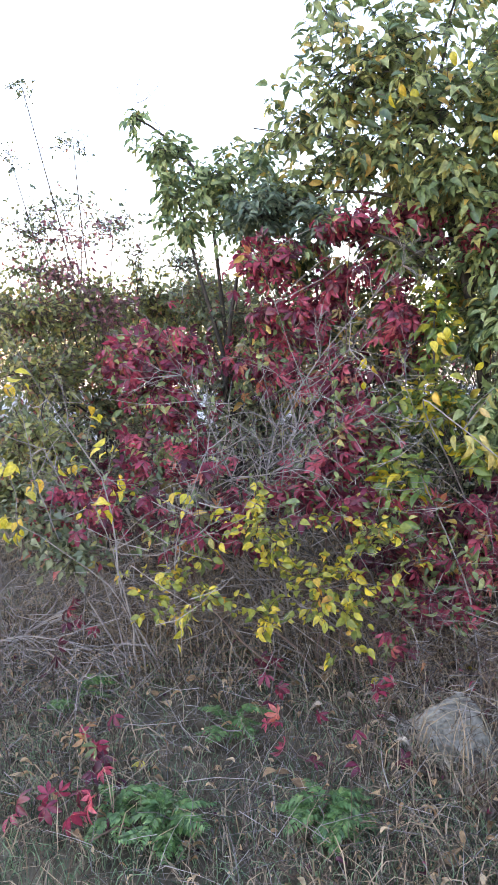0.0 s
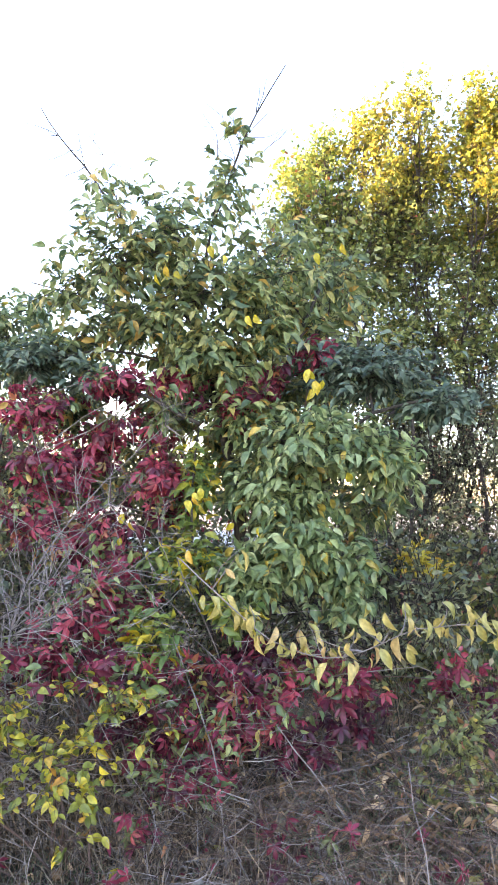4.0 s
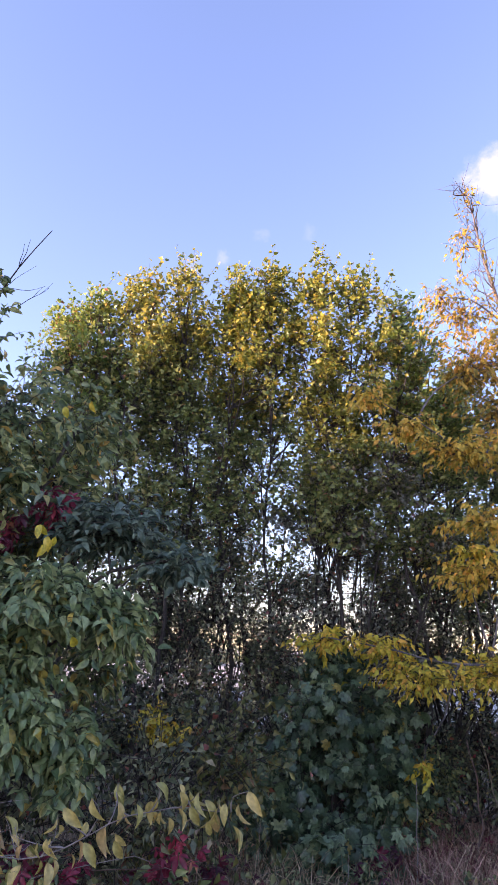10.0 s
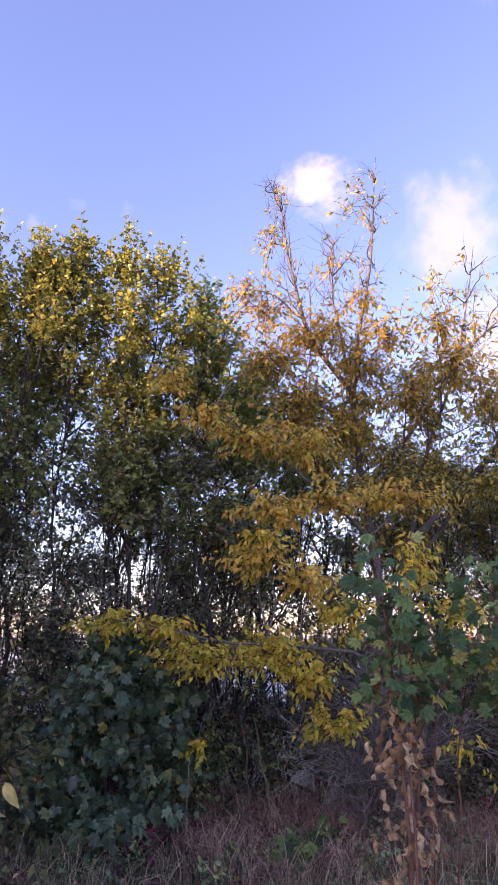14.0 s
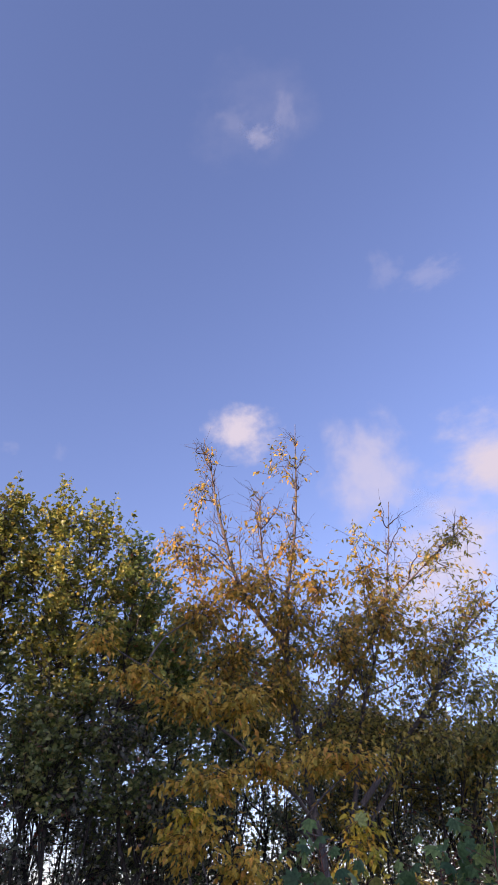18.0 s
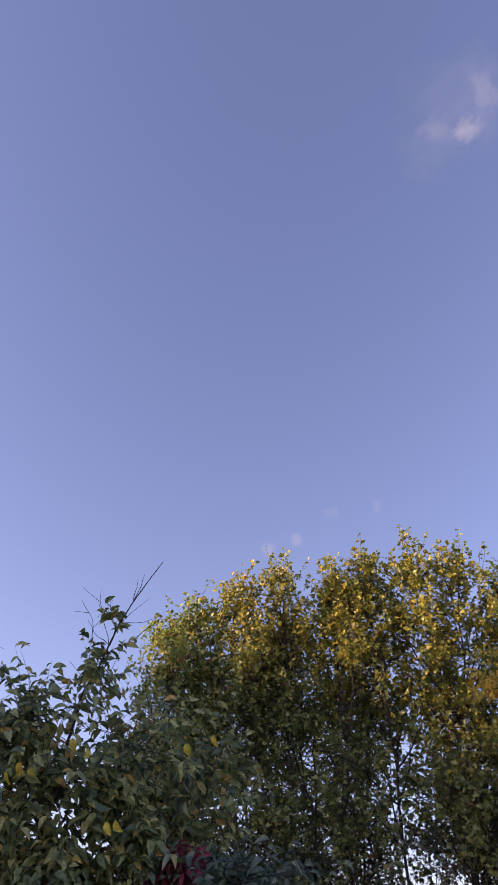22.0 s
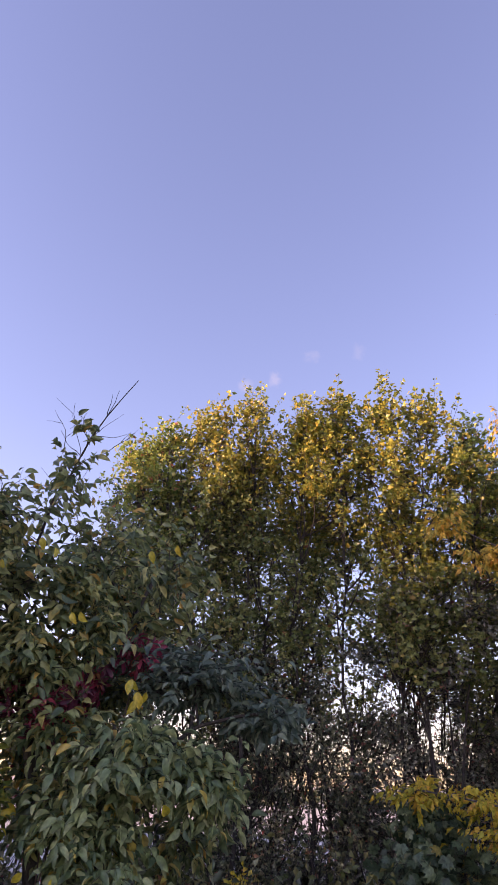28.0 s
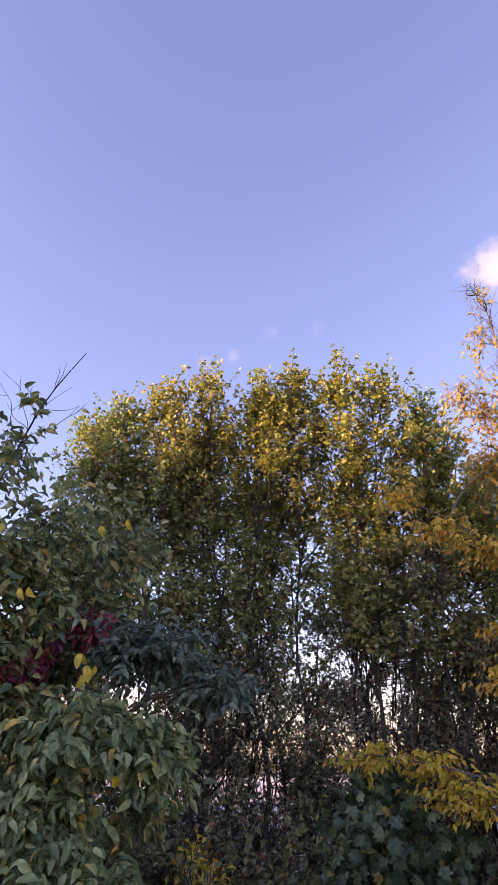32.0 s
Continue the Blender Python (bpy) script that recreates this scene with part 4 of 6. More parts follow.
    single_leaves(ob, base, "elliptic", hung, fr, rng.uniform(0.035, 0.065, len(hung)), GREEN[1])
    # a few large leaves already bright yellow
    spots = [(-0.38, 3.06, 2.07, 7), (-0.9, 2.85, 1.34, 2), (-0.65, 2.91, 1.37, 2), (-0.68, 3.14, 2.44, 2), (-0.4, 3.32, 2.8, 2), (-1.18, 2.82, 1.42, 3), (-0.78, 3.02, 2.69, 2), (-1.04, 2.94, 2.6, 4), (-0.2, 3.09, 1.6, 1), (-0.84, 2.89, 1.52, 4)]
    for x, y, z, n in spots:
        pos = np.array((x, y, z)) + rng.normal(0, 0.035, (n, 3))
        fr = leaf_frames(pos, rng.normal(0, 0.35, (n, 3)) + (0, 0, -1), rng, (0, -1, 0.2), 0.4)
        single_leaves(ob, base, "oval", pos, fr, rng.uniform(0.045, 0.07, n), BRIGHT_YELLOW[1], "bright yellow leaf")


build_small_tree()


def shrub(name, label, category, base, clumps, leaf, size, colours, seed, stems=6, stem_r=0.012, bark=None, group="", **kw):
    """A many-stemmed shrub: stems from the ground towards its clumps, limbs, twigs and leaves."""
    rng = np.random.default_rng(seed)
    ob = thing(name, base, label, category, group)
    bark = bark or BARK_DARK
    lines = []
    order = sorted(clumps, key=lambda c: -c[5])[:stems]
    for x, y, z, rx, rz, _ in order:
        foot = np.array(base) + rng.normal(0, 0.08, 3) * (1, 1, 0)
        foot[2] = -0.03
        top = np.array((x, y, z))
        mid = foot * 0.55 + top * 0.45 + np.array([0, 0, 0.12 * z]) + rng.normal(0, 0.06, 3)
        lines.append((wander([foot, mid, top], 10, 0.012, rng), stem_r, stem_r * 0.35))
    stems_part(lines, base, ob, bark, 6, "stem")
    limbs_to(clumps, [s[0][3:] for s in lines], rng, stem_r * 0.6, ob, base, bark)
    foliage(ob, base, clumps, leaf, size, colours, rng, **kw)
    return ob


companion = shrub("tree", "dark green leafy tree behind the creeper-clad bush", "tree", (-2.4, 3.6, 0), COMP, "elliptic", 0.062, PALE_GREEN, 31, 3, 0.025, dense=2.1, singles=90, droop=0.5, per_twig=7, ranked=0.8)
bare_tips(companion, (-2.4, 3.6, 0), COMP, 3, np.random.default_rng(30))
shrub("creeper", "crimson creeper climbing through the green tree", "creeper", (-1.5, 3.25, 0), RED_HIGH, "creeper", 0.058, RED, 32, 5, 0.008,
      dense=1.05, grow=1.25, bark=TWIG_BROWN, singles=120, per_twig=4, droop=0.9, twig_mat=TWIG_BROWN, leaf_label="crimson five-part leaf", spread=0.9)
shrub("creeper", "dark crimson creeper strands inside the small tree", "creeper", (-0.9, 3.2, 0), RED_TREE, "creeper", 0.056, RED, 48, 3, 0.005,
      dense=1.3, bark=TWIG_BROWN, per_twig=4, droop=0.9, twig_mat=TWIG_BROWN, spread=0.9)
shrub("creeper", "crimson creeper heaped over a low bush", "creeper", (-2.4, 2.9, 0), RED_BUSH, "creeper", 0.058, RED, 33, 6, 0.008,
      dense=1.25, grow=1.3, bark=TWIG_BROWN, singles=140, per_twig=4, droop=0.9, twig_mat=TWIG_BROWN, leaf_label="crimson five-part leaf", spread=0.9)
shrub("creeper", "dark red creeper hanging low over the bank", "creeper", (-0.85, 3.1, 0), RED_LOW, "creeper", 0.062, RED, 34, 9, 0.007,
      dense=0.85, grow=1.25, bark=TWIG_BROWN, singles=240, per_twig=4, droop=0.9, twig_mat=TWIG_BROWN, leaf_label="crimson five-part leaf", spread=0.9)
shrub("creeper", "purple-red creeper on the ground below the trees", "creeper", (0.1, 3.9, 0), RED_FAR, "creeper", 0.06, DEEP_RED, 35, 5, 0.006,
      dense=0.75, bark=TWIG_BROWN, singles=60, per_twig=4, droop=0.8, twig_mat=TWIG_BROWN, spread=0.6)
shrub("yellow_shrub", "low shrub with small yellow and lime leaves", "shrub", (-1.2, 2.55, 0), YELLOW, "oval", 0.046, YELLOW_LEAF, 36, 8, 0.006, dense=1.0, grow=1.35, ranked=0.9, spread=0.5,
      bark=TWIG_BROWN, singles=280, per_twig=7, droop=0.35, twig_mat=TWIG_BROWN, leaf_label="")
shrub("young_shrub", "pale bare shoots with a few bright yellow leaves", "shrub", (-1.95, 2.15, 0), SHOOTS, "oval", 0.055, BRIGHT_YELLOW, 37, 3, 0.005,
      bark=TWIG_PALE, singles=80, per_twig=3, droop=0.5, twig_mat=TWIG_PALE)
shrub("thin_tree", "thin bare tree with sparse small dark leaves", "tree", (-3.5, 3.5, 0), SPARSE, "oval", 0.036, DARK, 38, 8, 0.009, dense=6.5, grow=1.5, twig_r=0.0026, twig_len=0.3,
      singles=60, per_twig=5, droop=0.3, far="oval_far")
shrub("hedge_bush", "olive and yellow hedge bushes behind the creeper", "bush", (-3.6, 4.8, 0), HEDGE_A, "oval_far", 0.055, OLIVE, 39, 7, 0.015, per_twig=7, dense=4, grow=1.35)
DULL_RED = palette("leaf_dull_red", [(0.0, (0.1, 0.05, 0.05)), (0.5, (0.26, 0.09, 0.1)), (0.8, (0.42, 0.14, 0.16)), (1.0, (0.2, 0.2, 0.1))])
shrub("thin_bush", "thin bush with small dull red leaves beside the bare tree", "bush", (-3.4, 3.0, 0), [(-3.37, 2.89, 2.02, 0.32, 0.22, 150), (-3.4, 3.13, 2.3, 0.36, 0.22, 80), (-3.65, 2.85, 1.8, 0.34, 0.2, 150), (-3.1, 3.0, 1.75, 0.3, 0.2, 110)],
      "oval_far", 0.045, DULL_RED, 68, 5, 0.008, per_twig=5, dense=2.0, grow=1.4, twig_mat=TWIG_BROWN)
SAGE_FILL = [(-2.37, 3.54, 1.7, 0.33, 0.22, 300),
             (-2.8, 3.58, 1.94, 0.27, 0.15, 160),
             (-1.88, 3.37, 1.26, 0.36, 0.23, 260),
             (-2.07, 2.86, 1.06, 0.36, 0.18, 220),
             (-2.5, 2.76, 1.08, 0.35, 0.19, 200),
             (-1.44, 3.35, 1.06, 0.28, 0.22, 220),
             (-2.67, 2.26, 1.01, 0.33, 0.18, 200),
             (-1.91, 3.71, 1.69, 0.28, 0.18, 220),
             (-1.46, 3.7, 1.48, 0.2, 0.27, 200),
             (-2.42, 2.36, 0.87, 0.35, 0.15, 160)]
shrub("hedge_bush", "grey-green twiggy bush under the red creeper", "bush", (-2.0, 3.3, 0), SAGE_FILL, "oval_far", 0.048, SAGE, 45, 9, 0.008, per_twig=6, dense=1.6, grow=1.3, twig_mat=TWIG_BROWN)
MIXED = [(x, y - 0.04, z, rx, rz, int(n * 0.75)) for x, y, z, rx, rz, n in RED_LOW + RED_BUSH + RED_HIGH[::2]]
shrub("green_shoots", "green and yellowing shoots grown through the red creeper", "shrub", (-1.1, 3.0, 0), MIXED, "elliptic", 0.056, GREEN, 46, 12, 0.005, bark=TWIG_PALE, per_twig=5, grow=1.3, twig_mat=TWIG_BROWN,
      singles=120, twig_r=0.002)
HEDGE_C = [(-4.7, 3.49, 1.68, 0.55, 0.2, 300), (-4.37, 3.93, 1.67, 0.55, 0.2, 300), (-3.98, 4.35, 1.66, 0.5, 0.2, 300), (-3.53, 4.74, 1.69, 0.4, 0.2, 240), (-2.59, 1.89, 0.88, 0.23, 0.17, 260), (-2.7, 2.14, 1.06, 0.27, 0.18, 300), (-3.53, 2.72, 1.78, 0.46, 0.23, 420), (-3.49, 3.25, 1.87, 0.45, 0.25, 420), (-3.4, 3.77, 1.86, 0.39, 0.26, 420), (-3.21, 4.21, 1.93, 0.36, 0.23, 360), (-3.19, 2.53, 1.42, 0.46, 0.25, 420), (-3.12, 3.09, 1.44, 0.45, 0.26, 420), (-2.97, 3.64, 1.46, 0.4, 0.28, 420), (-2.71, 4.11, 1.61, 0.34, 0.29, 300)]
shrub("hedge_bush", "olive and yellow hedge behind the thin bare tree", "bush", (-3.6, 3.9, 0), HEDGE_C, "oval_far", 0.05, YELLOW_OLIVE, 47, 8, 0.012, per_twig=6, dense=2.8, grow=1.25, twig_mat=TWIG_BROWN)
BACKFILL = [(-2.62, 3.85, 1.78, 0.3, 0.2, 260), (-2.3, 3.85, 1.95, 0.3, 0.2, 260), (-1.95, 3.85, 1.95, 0.28, 0.2, 260), (-1.6, 3.85, 1.85, 0.28, 0.22, 260), (-1.3, 3.8, 1.65, 0.25, 0.22, 220), (-2.0, 3.8, 1.7, 0.3, 0.2, 240), (-2.41, 3.81, 1.7, 0.35, 0.27, 300), (-2.05, 4.06, 1.53, 0.35, 0.27, 300), (-1.7, 4.36, 1.34, 0.36, 0.28, 320), (-1.33, 4.39, 1.09, 0.27, 0.27, 300), (-1.69, 4.59, 1.66, 0.33, 0.25, 260), (-1.38, 4.83, 1.46, 0.25, 0.25, 200), (-1.78, 3.97, 1.17, 0.33, 0.22, 260), (-2.16, 3.73, 1.24, 0.33, 0.22, 260)]
shrub("hedge_bush", "dark green bush behind the red creeper", "bush", (-1.9, 4.3, 0), BACKFILL, "oval_far", 0.052, SAGE, 49, 8, 0.01, per_twig=6, dense=1.5, grow=1.2)
LOW_HEDGE = [(-5.6 + 0.5 * k, 4.6 + 0.5 * math.sin(1.9 * k), 0.75 + 0.3 * math.sin(2.7 * k), 0.5, 0.6, 1100) for k in range(13)]
shrub("hedge_bush", "dull green bramble thicket filling the hedge", "bush", (-2.6, 4.7, 0), LOW_HEDGE, "oval_far", 0.055, OLIVE, 41, 12, 0.012, per_twig=7, grow=1.2)
BRAMBLE = [(-2.9 + 0.3 * k, 3.75 + 0.2 * math.sin(2.3 * k), 0.6 + 0.45 * math.sin(1.7 * k) ** 2, 0.33, 0.42, 420) for k in range(11)]
shrub("bramble", "dark tangled bramble behind the creeper", "bramble", (-1.4, 3.8, 0), BRAMBLE, "oval_far", 0.05, DARK, 42, 11, 0.008, per_twig=5, twig_r=0.003)
shrub("weed_clump", "olive weeds at the foot of the creeper", "weed", (0.3, 3.25, 0), [(0.25, 3.2, 0.52, 0.22, 0.2, 300), (0.42, 3.35, 0.34, 0.25, 0.2, 240), (0.1, 3.2, 0.28, 0.2, 0.15, 140)],
      "oval_far", 0.048, YELLOW_OLIVE, 43, 3, 0.004, per_twig=7)
shrub("yellow_shrub", "small bright yellow shrub in the shade", "shrub", (-0.15, 5.3, 0), [(-0.12, 5.0, 1.13, 0.17, 0.14, 220), (0.05, 5.05, 1.06, 0.15, 0.1, 130)],
      "oval_far", 0.05, BRIGHT_YELLOW, 44, 2, 0.006, per_twig=6)
shrub("hedge_bush", "dull grey-green bush grown into the creeper", "bush", (-2.9, 3.3, 0), HEDGE_B, "oval_far", 0.055, SAGE, 40, 7, 0.012, per_twig=6, dense=3.2, grow=1.35, twig_mat=TWIG_BROWN)


# ---- the tall trees ----
def leafy_columns(ob, base, columns, rng, above, below, part_at, leaf=0.06, thick=1.0, stem_r=0.03, tuft=9, settle=0.8, crook=0.05):
    """Stems that fan out into leafy columns (x, y, top, reach, foot, leaves): upright shoots thick at the rim, small leaves on every shoot."""
    starts, ends = [], []
    for x, y, top, reach, foot, count in columns:
        m = int(count * thick / 8 / tuft)
        n = m * tuft
        u = rng.random(m) ** settle
        rim = reach * np.sin(np.pi * (0.14 + 0.86 * u)) ** 0.55
        r, a = rim * rng.random(m) ** 0.42, rng.uniform(0, 2 * np.pi, m)
        crest = top - 0.26 - 0.22 * (1 + np.sin(3 * a + 7 * x)) * 0.5
        z = foot + (crest - foot) * u
        u, r, rim, a, z = (np.repeat(q, tuft) for q in (u, r, rim, a, z))
        out = np.stack([np.cos(a), np.sin(a), np.zeros(n)], 1)
        drift = ((z - foot) / (top - foot))[:, None]
        heart = np.array((base[0], base[1], 0)) * (1 - (0.55 + 0.45 * drift)) + np.array((x, y, 0)) * (0.55 + 0.45 * drift)
        s = heart + out * r[:, None] + np.stack([np.zeros(n), np.zeros(n), z], 1) + rng.normal(0, 1, (n, 3)) * (0.085, 0.085, 0.1)
        go = unit(np.array([0, 0, 0.95]) + out * (0.75 * (r / np.maximum(rim, 0.01)))[:, None] * (1.15 - u)[:, None] + rng.normal(0, 0.35, (n, 3)))
        e = s + go * rng.uniform(0.1, 0.26, (n, 1))
        starts.append(s)
        ends.append(e)
        axis = [np.array((base[0] + rng.normal(0, 0.07), base[1] + rng.normal(0, 0.07), -0.05)), np.array((base[0] * 0.6 + x * 0.4, base[1] * 0.6 + y * 0.4, foot * 0.55)),
                np.array((base[0] * 0.2 + x * 0.8, base[1] * 0.2 + y * 0.8, foot * 0.5 + top * 0.35)), np.array((x, y, top * 0.93))]
        axis[1][:2] += rng.normal(0, 0.12, 2)
        axis[2][:2] += rng.normal(0, 0.1, 2)
        line = wander(axis, 18, crook, rng)
        stems_part([(line, stem_r * rng.uniform(0.7, 1.1), 0.004)], base, ob, BARK_DARK, 6)
        # ascending limbs, each to one of the shoots
        nodes = [line[5:]]
        for k in rng.choice(n, min(n, 16), replace=False):
            j = int(np.clip(np.searchsorted(line[:, 2], s[k, 2] - 0.55 - 0.3 * rng.random()), 3, 15))
            mid = line[j] * 0.5 + s[k] * 0.5 + (0, 0, -0.06)
            limb = wander([line[j], mid, s[k], s[k] * 0.3 + e[k] * 0.7], 8, 0.012, rng)
            v, f = tube(limb, np.linspace(0.011, 0.003, 8), 5)
            part("limb", mesh_of("limb", v - np.asarray(base), f, True), BARK_DARK, ob)
            nodes.append(limb[2:])
        nodes = np.concatenate(nodes)
        near = np.linalg.norm(s[:, None] - nodes[None], axis=2) + 0.5 * np.maximum(nodes[None, :, 2] - s[:, None, 2], 0)
        keep = rng.random(n) < 0.55
        root = nodes[near.argmin(1)]
        v, f, _ = twigs_of(root[keep], s[keep], 0.0035 * np.ones(keep.sum()), rng, -0.05)
        part("branch_spray", mesh_of("branch_spray", v - np.asarray(base), f), TWIG_DARK, ob, kind="stuff")
    s, e = np.concatenate(starts), np.concatenate(ends)
    v, f, mid = twigs_of(s, e, 0.0022 * np.ones(len(s)), rng, 0.0)
    part("twig_spray", mesh_of("twig_spray", v - np.asarray(base), f), TWIG_DARK, ob, kind="stuff")
    pos, axis, sizes = leaves_on(s, mid, e, 8, rng, 0.15, leaf, 0.012, 0.9)
    fr = leaf_frames(pos, axis, rng, (0, -0.35, 0.6), 0.75)
    # Above part_at the leaves take the top palette, which can hold painted sun gold.
    high = pos[:, 2] + rng.normal(0, 0.2, len(pos)) > part_at
    for pick, name, colours in ((high, "upper_crown", above), (~high, "lower_crown", below)):
        if pick.any():
            v, f = join_leaves("small", pos[pick], fr[pick], sizes[pick])
            part(name, mesh_of(name, v - np.asarray(base), f), colours[0], ob, kind="stuff")


def tall_tree(base, columns, seed, label, above=None, below=None, part_at=3.5, thick=1.0):
    ob = thing("tall_tree", base, label, "tree", "row of tall trees")
    leafy_columns(ob, base, columns, np.random.default_rng(seed), above or CROWN_TOP, below or CROWN_LOW, part_at, leaf=0.055, thick=1.5 * thick, tuft=13)
    return ob


tall_tree((-1.2, 7.0, 0), [(-1.5, 6.75, 5.2, 0.5, 2.4, 5000), (-1.18, 6.65, 5.5, 0.32, 3.2, 2800), (-1.3, 7.3, 4.8, 0.5, 2.2, 3000)], 51, "slender green tree with a yellowing top", CROWN, part_at=3.4)
tall_tree((-0.5, 7.05, 0), [(-0.75, 6.65, 5.56, 0.46, 2.4, 5200), (-0.24, 6.6, 5.74, 0.28, 3.4, 2800), (-0.3, 6.8, 5.3, 0.46, 2.2, 3600), (-0.45, 7.3, 4.9, 0.5, 2.2, 3000)], 52, "slender tree, its golden top lit by low sun", GOLD_TOP, None, part_at=4.35)
tall_tree((0.4, 7.1, 0), [(0.3, 6.65, 5.61, 0.42, 2.4, 4600), (0.68, 6.65, 5.76, 0.38, 2.9, 4000), (0.4, 7.4, 5.0, 0.5, 2.2, 3000)], 53, "dark-stemmed tree, its golden top lit by low sun", None, part_at=3.9)
tall_tree((1.35, 7.0, 0), [(1.12, 6.62, 5.74, 0.4, 2.6, 4400), (1.62, 6.62, 5.77, 0.48, 2.4, 5200), (1.3, 7.4, 5.0, 0.5, 2.2, 3000)], 54, "tall leafy tree with a yellow-green top")
tall_tree((2.15, 7.1, 0), [(2.02, 6.75, 5.4, 0.46, 2.4, 4600), (2.35, 6.9, 5.05, 0.46, 2.2, 4200), (2.75, 7.1, 4.6, 0.45, 2.0, 3600)], 55, "leafy green tree beside the golden one", CROWN)

for k, (bx, by, h, col, low, label) in enumerate((
        (3.2, 7.9, 5.05, CROWN_LOW, DARK, "dark green tree behind the golden one"), (4.1, 8.0, 4.95, OLIVE_GOLD, CROWN_LOW, "olive tree behind the golden one"),
        (5.1, 7.8, 4.3, OLIVE_GOLD, OLIVE_GOLD, "yellowing tree behind the golden one"), (6.1, 7.5, 3.9, OLIVE_GOLD, OLIVE_GOLD, "yellowing tree behind the golden one"),
        (7.1, 7.0, 3.9, OLIVE_GOLD, OLIVE_GOLD, "olive tree behind the golden one"))):
    tall_tree((bx, by, 0), [(bx - 0.3, by - 0.1, h, 0.5, 1.8, 3400), (bx + 0.3, by, h - 0.2, 0.5, 1.8, 3400)], 160 + k, label, col, low, 2.9)


def thicket(base, columns, seed, label, colours, leaf=0.042, thick=1.4):
    ob = thing("thicket", base, label, "thicket", "thicket below the trees")
    leafy_columns(ob, base, columns, np.random.default_rng(seed), colours, colours, 9.0, leaf, thick, 0.012, 16, 1.15, 0.1)


TR = random.Random(9)
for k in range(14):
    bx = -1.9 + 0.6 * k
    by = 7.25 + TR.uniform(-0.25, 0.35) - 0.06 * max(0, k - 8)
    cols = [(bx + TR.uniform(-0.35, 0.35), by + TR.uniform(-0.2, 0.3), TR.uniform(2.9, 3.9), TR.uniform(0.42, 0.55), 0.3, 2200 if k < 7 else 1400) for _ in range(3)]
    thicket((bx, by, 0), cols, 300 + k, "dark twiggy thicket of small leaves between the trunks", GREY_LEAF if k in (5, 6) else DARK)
for k in range(6):
    bx, by = 2.4 + 0.55 * k, 6.95 - 0.05 * k
    thicket((bx, by, 0), [(bx + TR.uniform(-0.2, 0.2), by, TR.uniform(1.5, 2.2), 0.42, 0.1, 900)], 330 + k, "low grey-green thicket under the golden tree", SAGE)
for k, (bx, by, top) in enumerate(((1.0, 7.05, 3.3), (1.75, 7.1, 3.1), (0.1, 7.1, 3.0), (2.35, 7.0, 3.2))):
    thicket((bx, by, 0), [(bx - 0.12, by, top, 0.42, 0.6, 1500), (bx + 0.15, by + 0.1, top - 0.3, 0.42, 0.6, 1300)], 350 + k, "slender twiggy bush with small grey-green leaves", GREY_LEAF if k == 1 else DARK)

for k, (bx, by, top) in enumerate(((3.95, 6.25, 1.5), (4.45, 5.75, 1.8), (4.95, 5.3, 1.8))):
    thicket((bx, by, 0), [(bx - 0.15, by, top, 0.36, 0.1, 2000), (bx + 0.2, by, top - 0.3, 0.36, 0.1, 1800)], 340 + k, "olive undergrowth before the golden tree's trunk", SAGE)

for k in range(3):
    clumps = [(-1.9 + 2.1 * k + 0.21 * j + TR.uniform(-0.1, 0.1), 7.55 + TR.uniform(-0.25, 0.25), TR.uniform(0.9, 2.7), TR.uniform(0.24, 0.38), TR.uniform(0.2, 0.34), 380) for j in range(11)]
    shrub("thicket", "loose thicket of small dull leaves behind the trunks", "thicket", (-0.85 + 2.1 * k, 7.6, 0), clumps, "oval_far", 0.041, DARK if k != 1 else SAGE, 360 + k, 5, 0.008, per_twig=7, grow=1.25)
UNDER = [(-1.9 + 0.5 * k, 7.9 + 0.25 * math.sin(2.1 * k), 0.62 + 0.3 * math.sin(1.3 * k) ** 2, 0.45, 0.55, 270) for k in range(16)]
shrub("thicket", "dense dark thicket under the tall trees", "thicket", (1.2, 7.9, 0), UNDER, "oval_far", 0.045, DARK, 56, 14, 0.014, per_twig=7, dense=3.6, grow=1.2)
BACK_HEDGE = [(-7.5 + 0.62 * k, 11.2 + 0.5 * math.sin(1.7 * k), 0.3 + 0.06 * math.sin(2.9 * k), 0.62, 0.34, 300) for k in range(30)]
shrub("field_hedge", "low dark hedge at the back of the trees", "hedge", (1.2, 11.3, 0), BACK_HEDGE[:15], "oval_far", 0.085, DARK, 62, 14, 0.014, per_twig=7, grow=1.2)
shrub("field_hedge", "low dark hedge running on behind the golden tree", "hedge", (6.0, 11.3, 0), BACK_HEDGE[15:], "oval_far", 0.085, DARK, 63, 14, 0.014, per_twig=7, grow=1.2)
FRONT = [(2.6 + 0.34 * k, 7.0 + 0.15 * math.sin(2.2 * k), 0.45 + 0.3 * math.sin(1.9 * k) ** 2, 0.36, 0.45, 260) for k in range(9)]
shrub("thicket", "grey-green undergrowth below the golden tree", "thicket", (3.6, 7.1, 0), FRONT, "oval_far", 0.05, SAGE, 61, 9, 0.01, per_twig=6, grow=1.2)
BEHIND = [(3.4 + 0.3 * k, 6.9 - 0.12 * k + 0.2 * math.sin(2.1 * k), 0.95 + 0.5 * math.sin(1.7 * k), 0.36, 0.4, 300) for k in range(13)]
shrub("thicket", "olive leafy undergrowth behind the saplings", "thicket", (5.0, 6.4, 0), BEHIND, "oval_far", 0.05, YELLOW_OLIVE, 66, 9, 0.01, per_twig=6, grow=1.25)
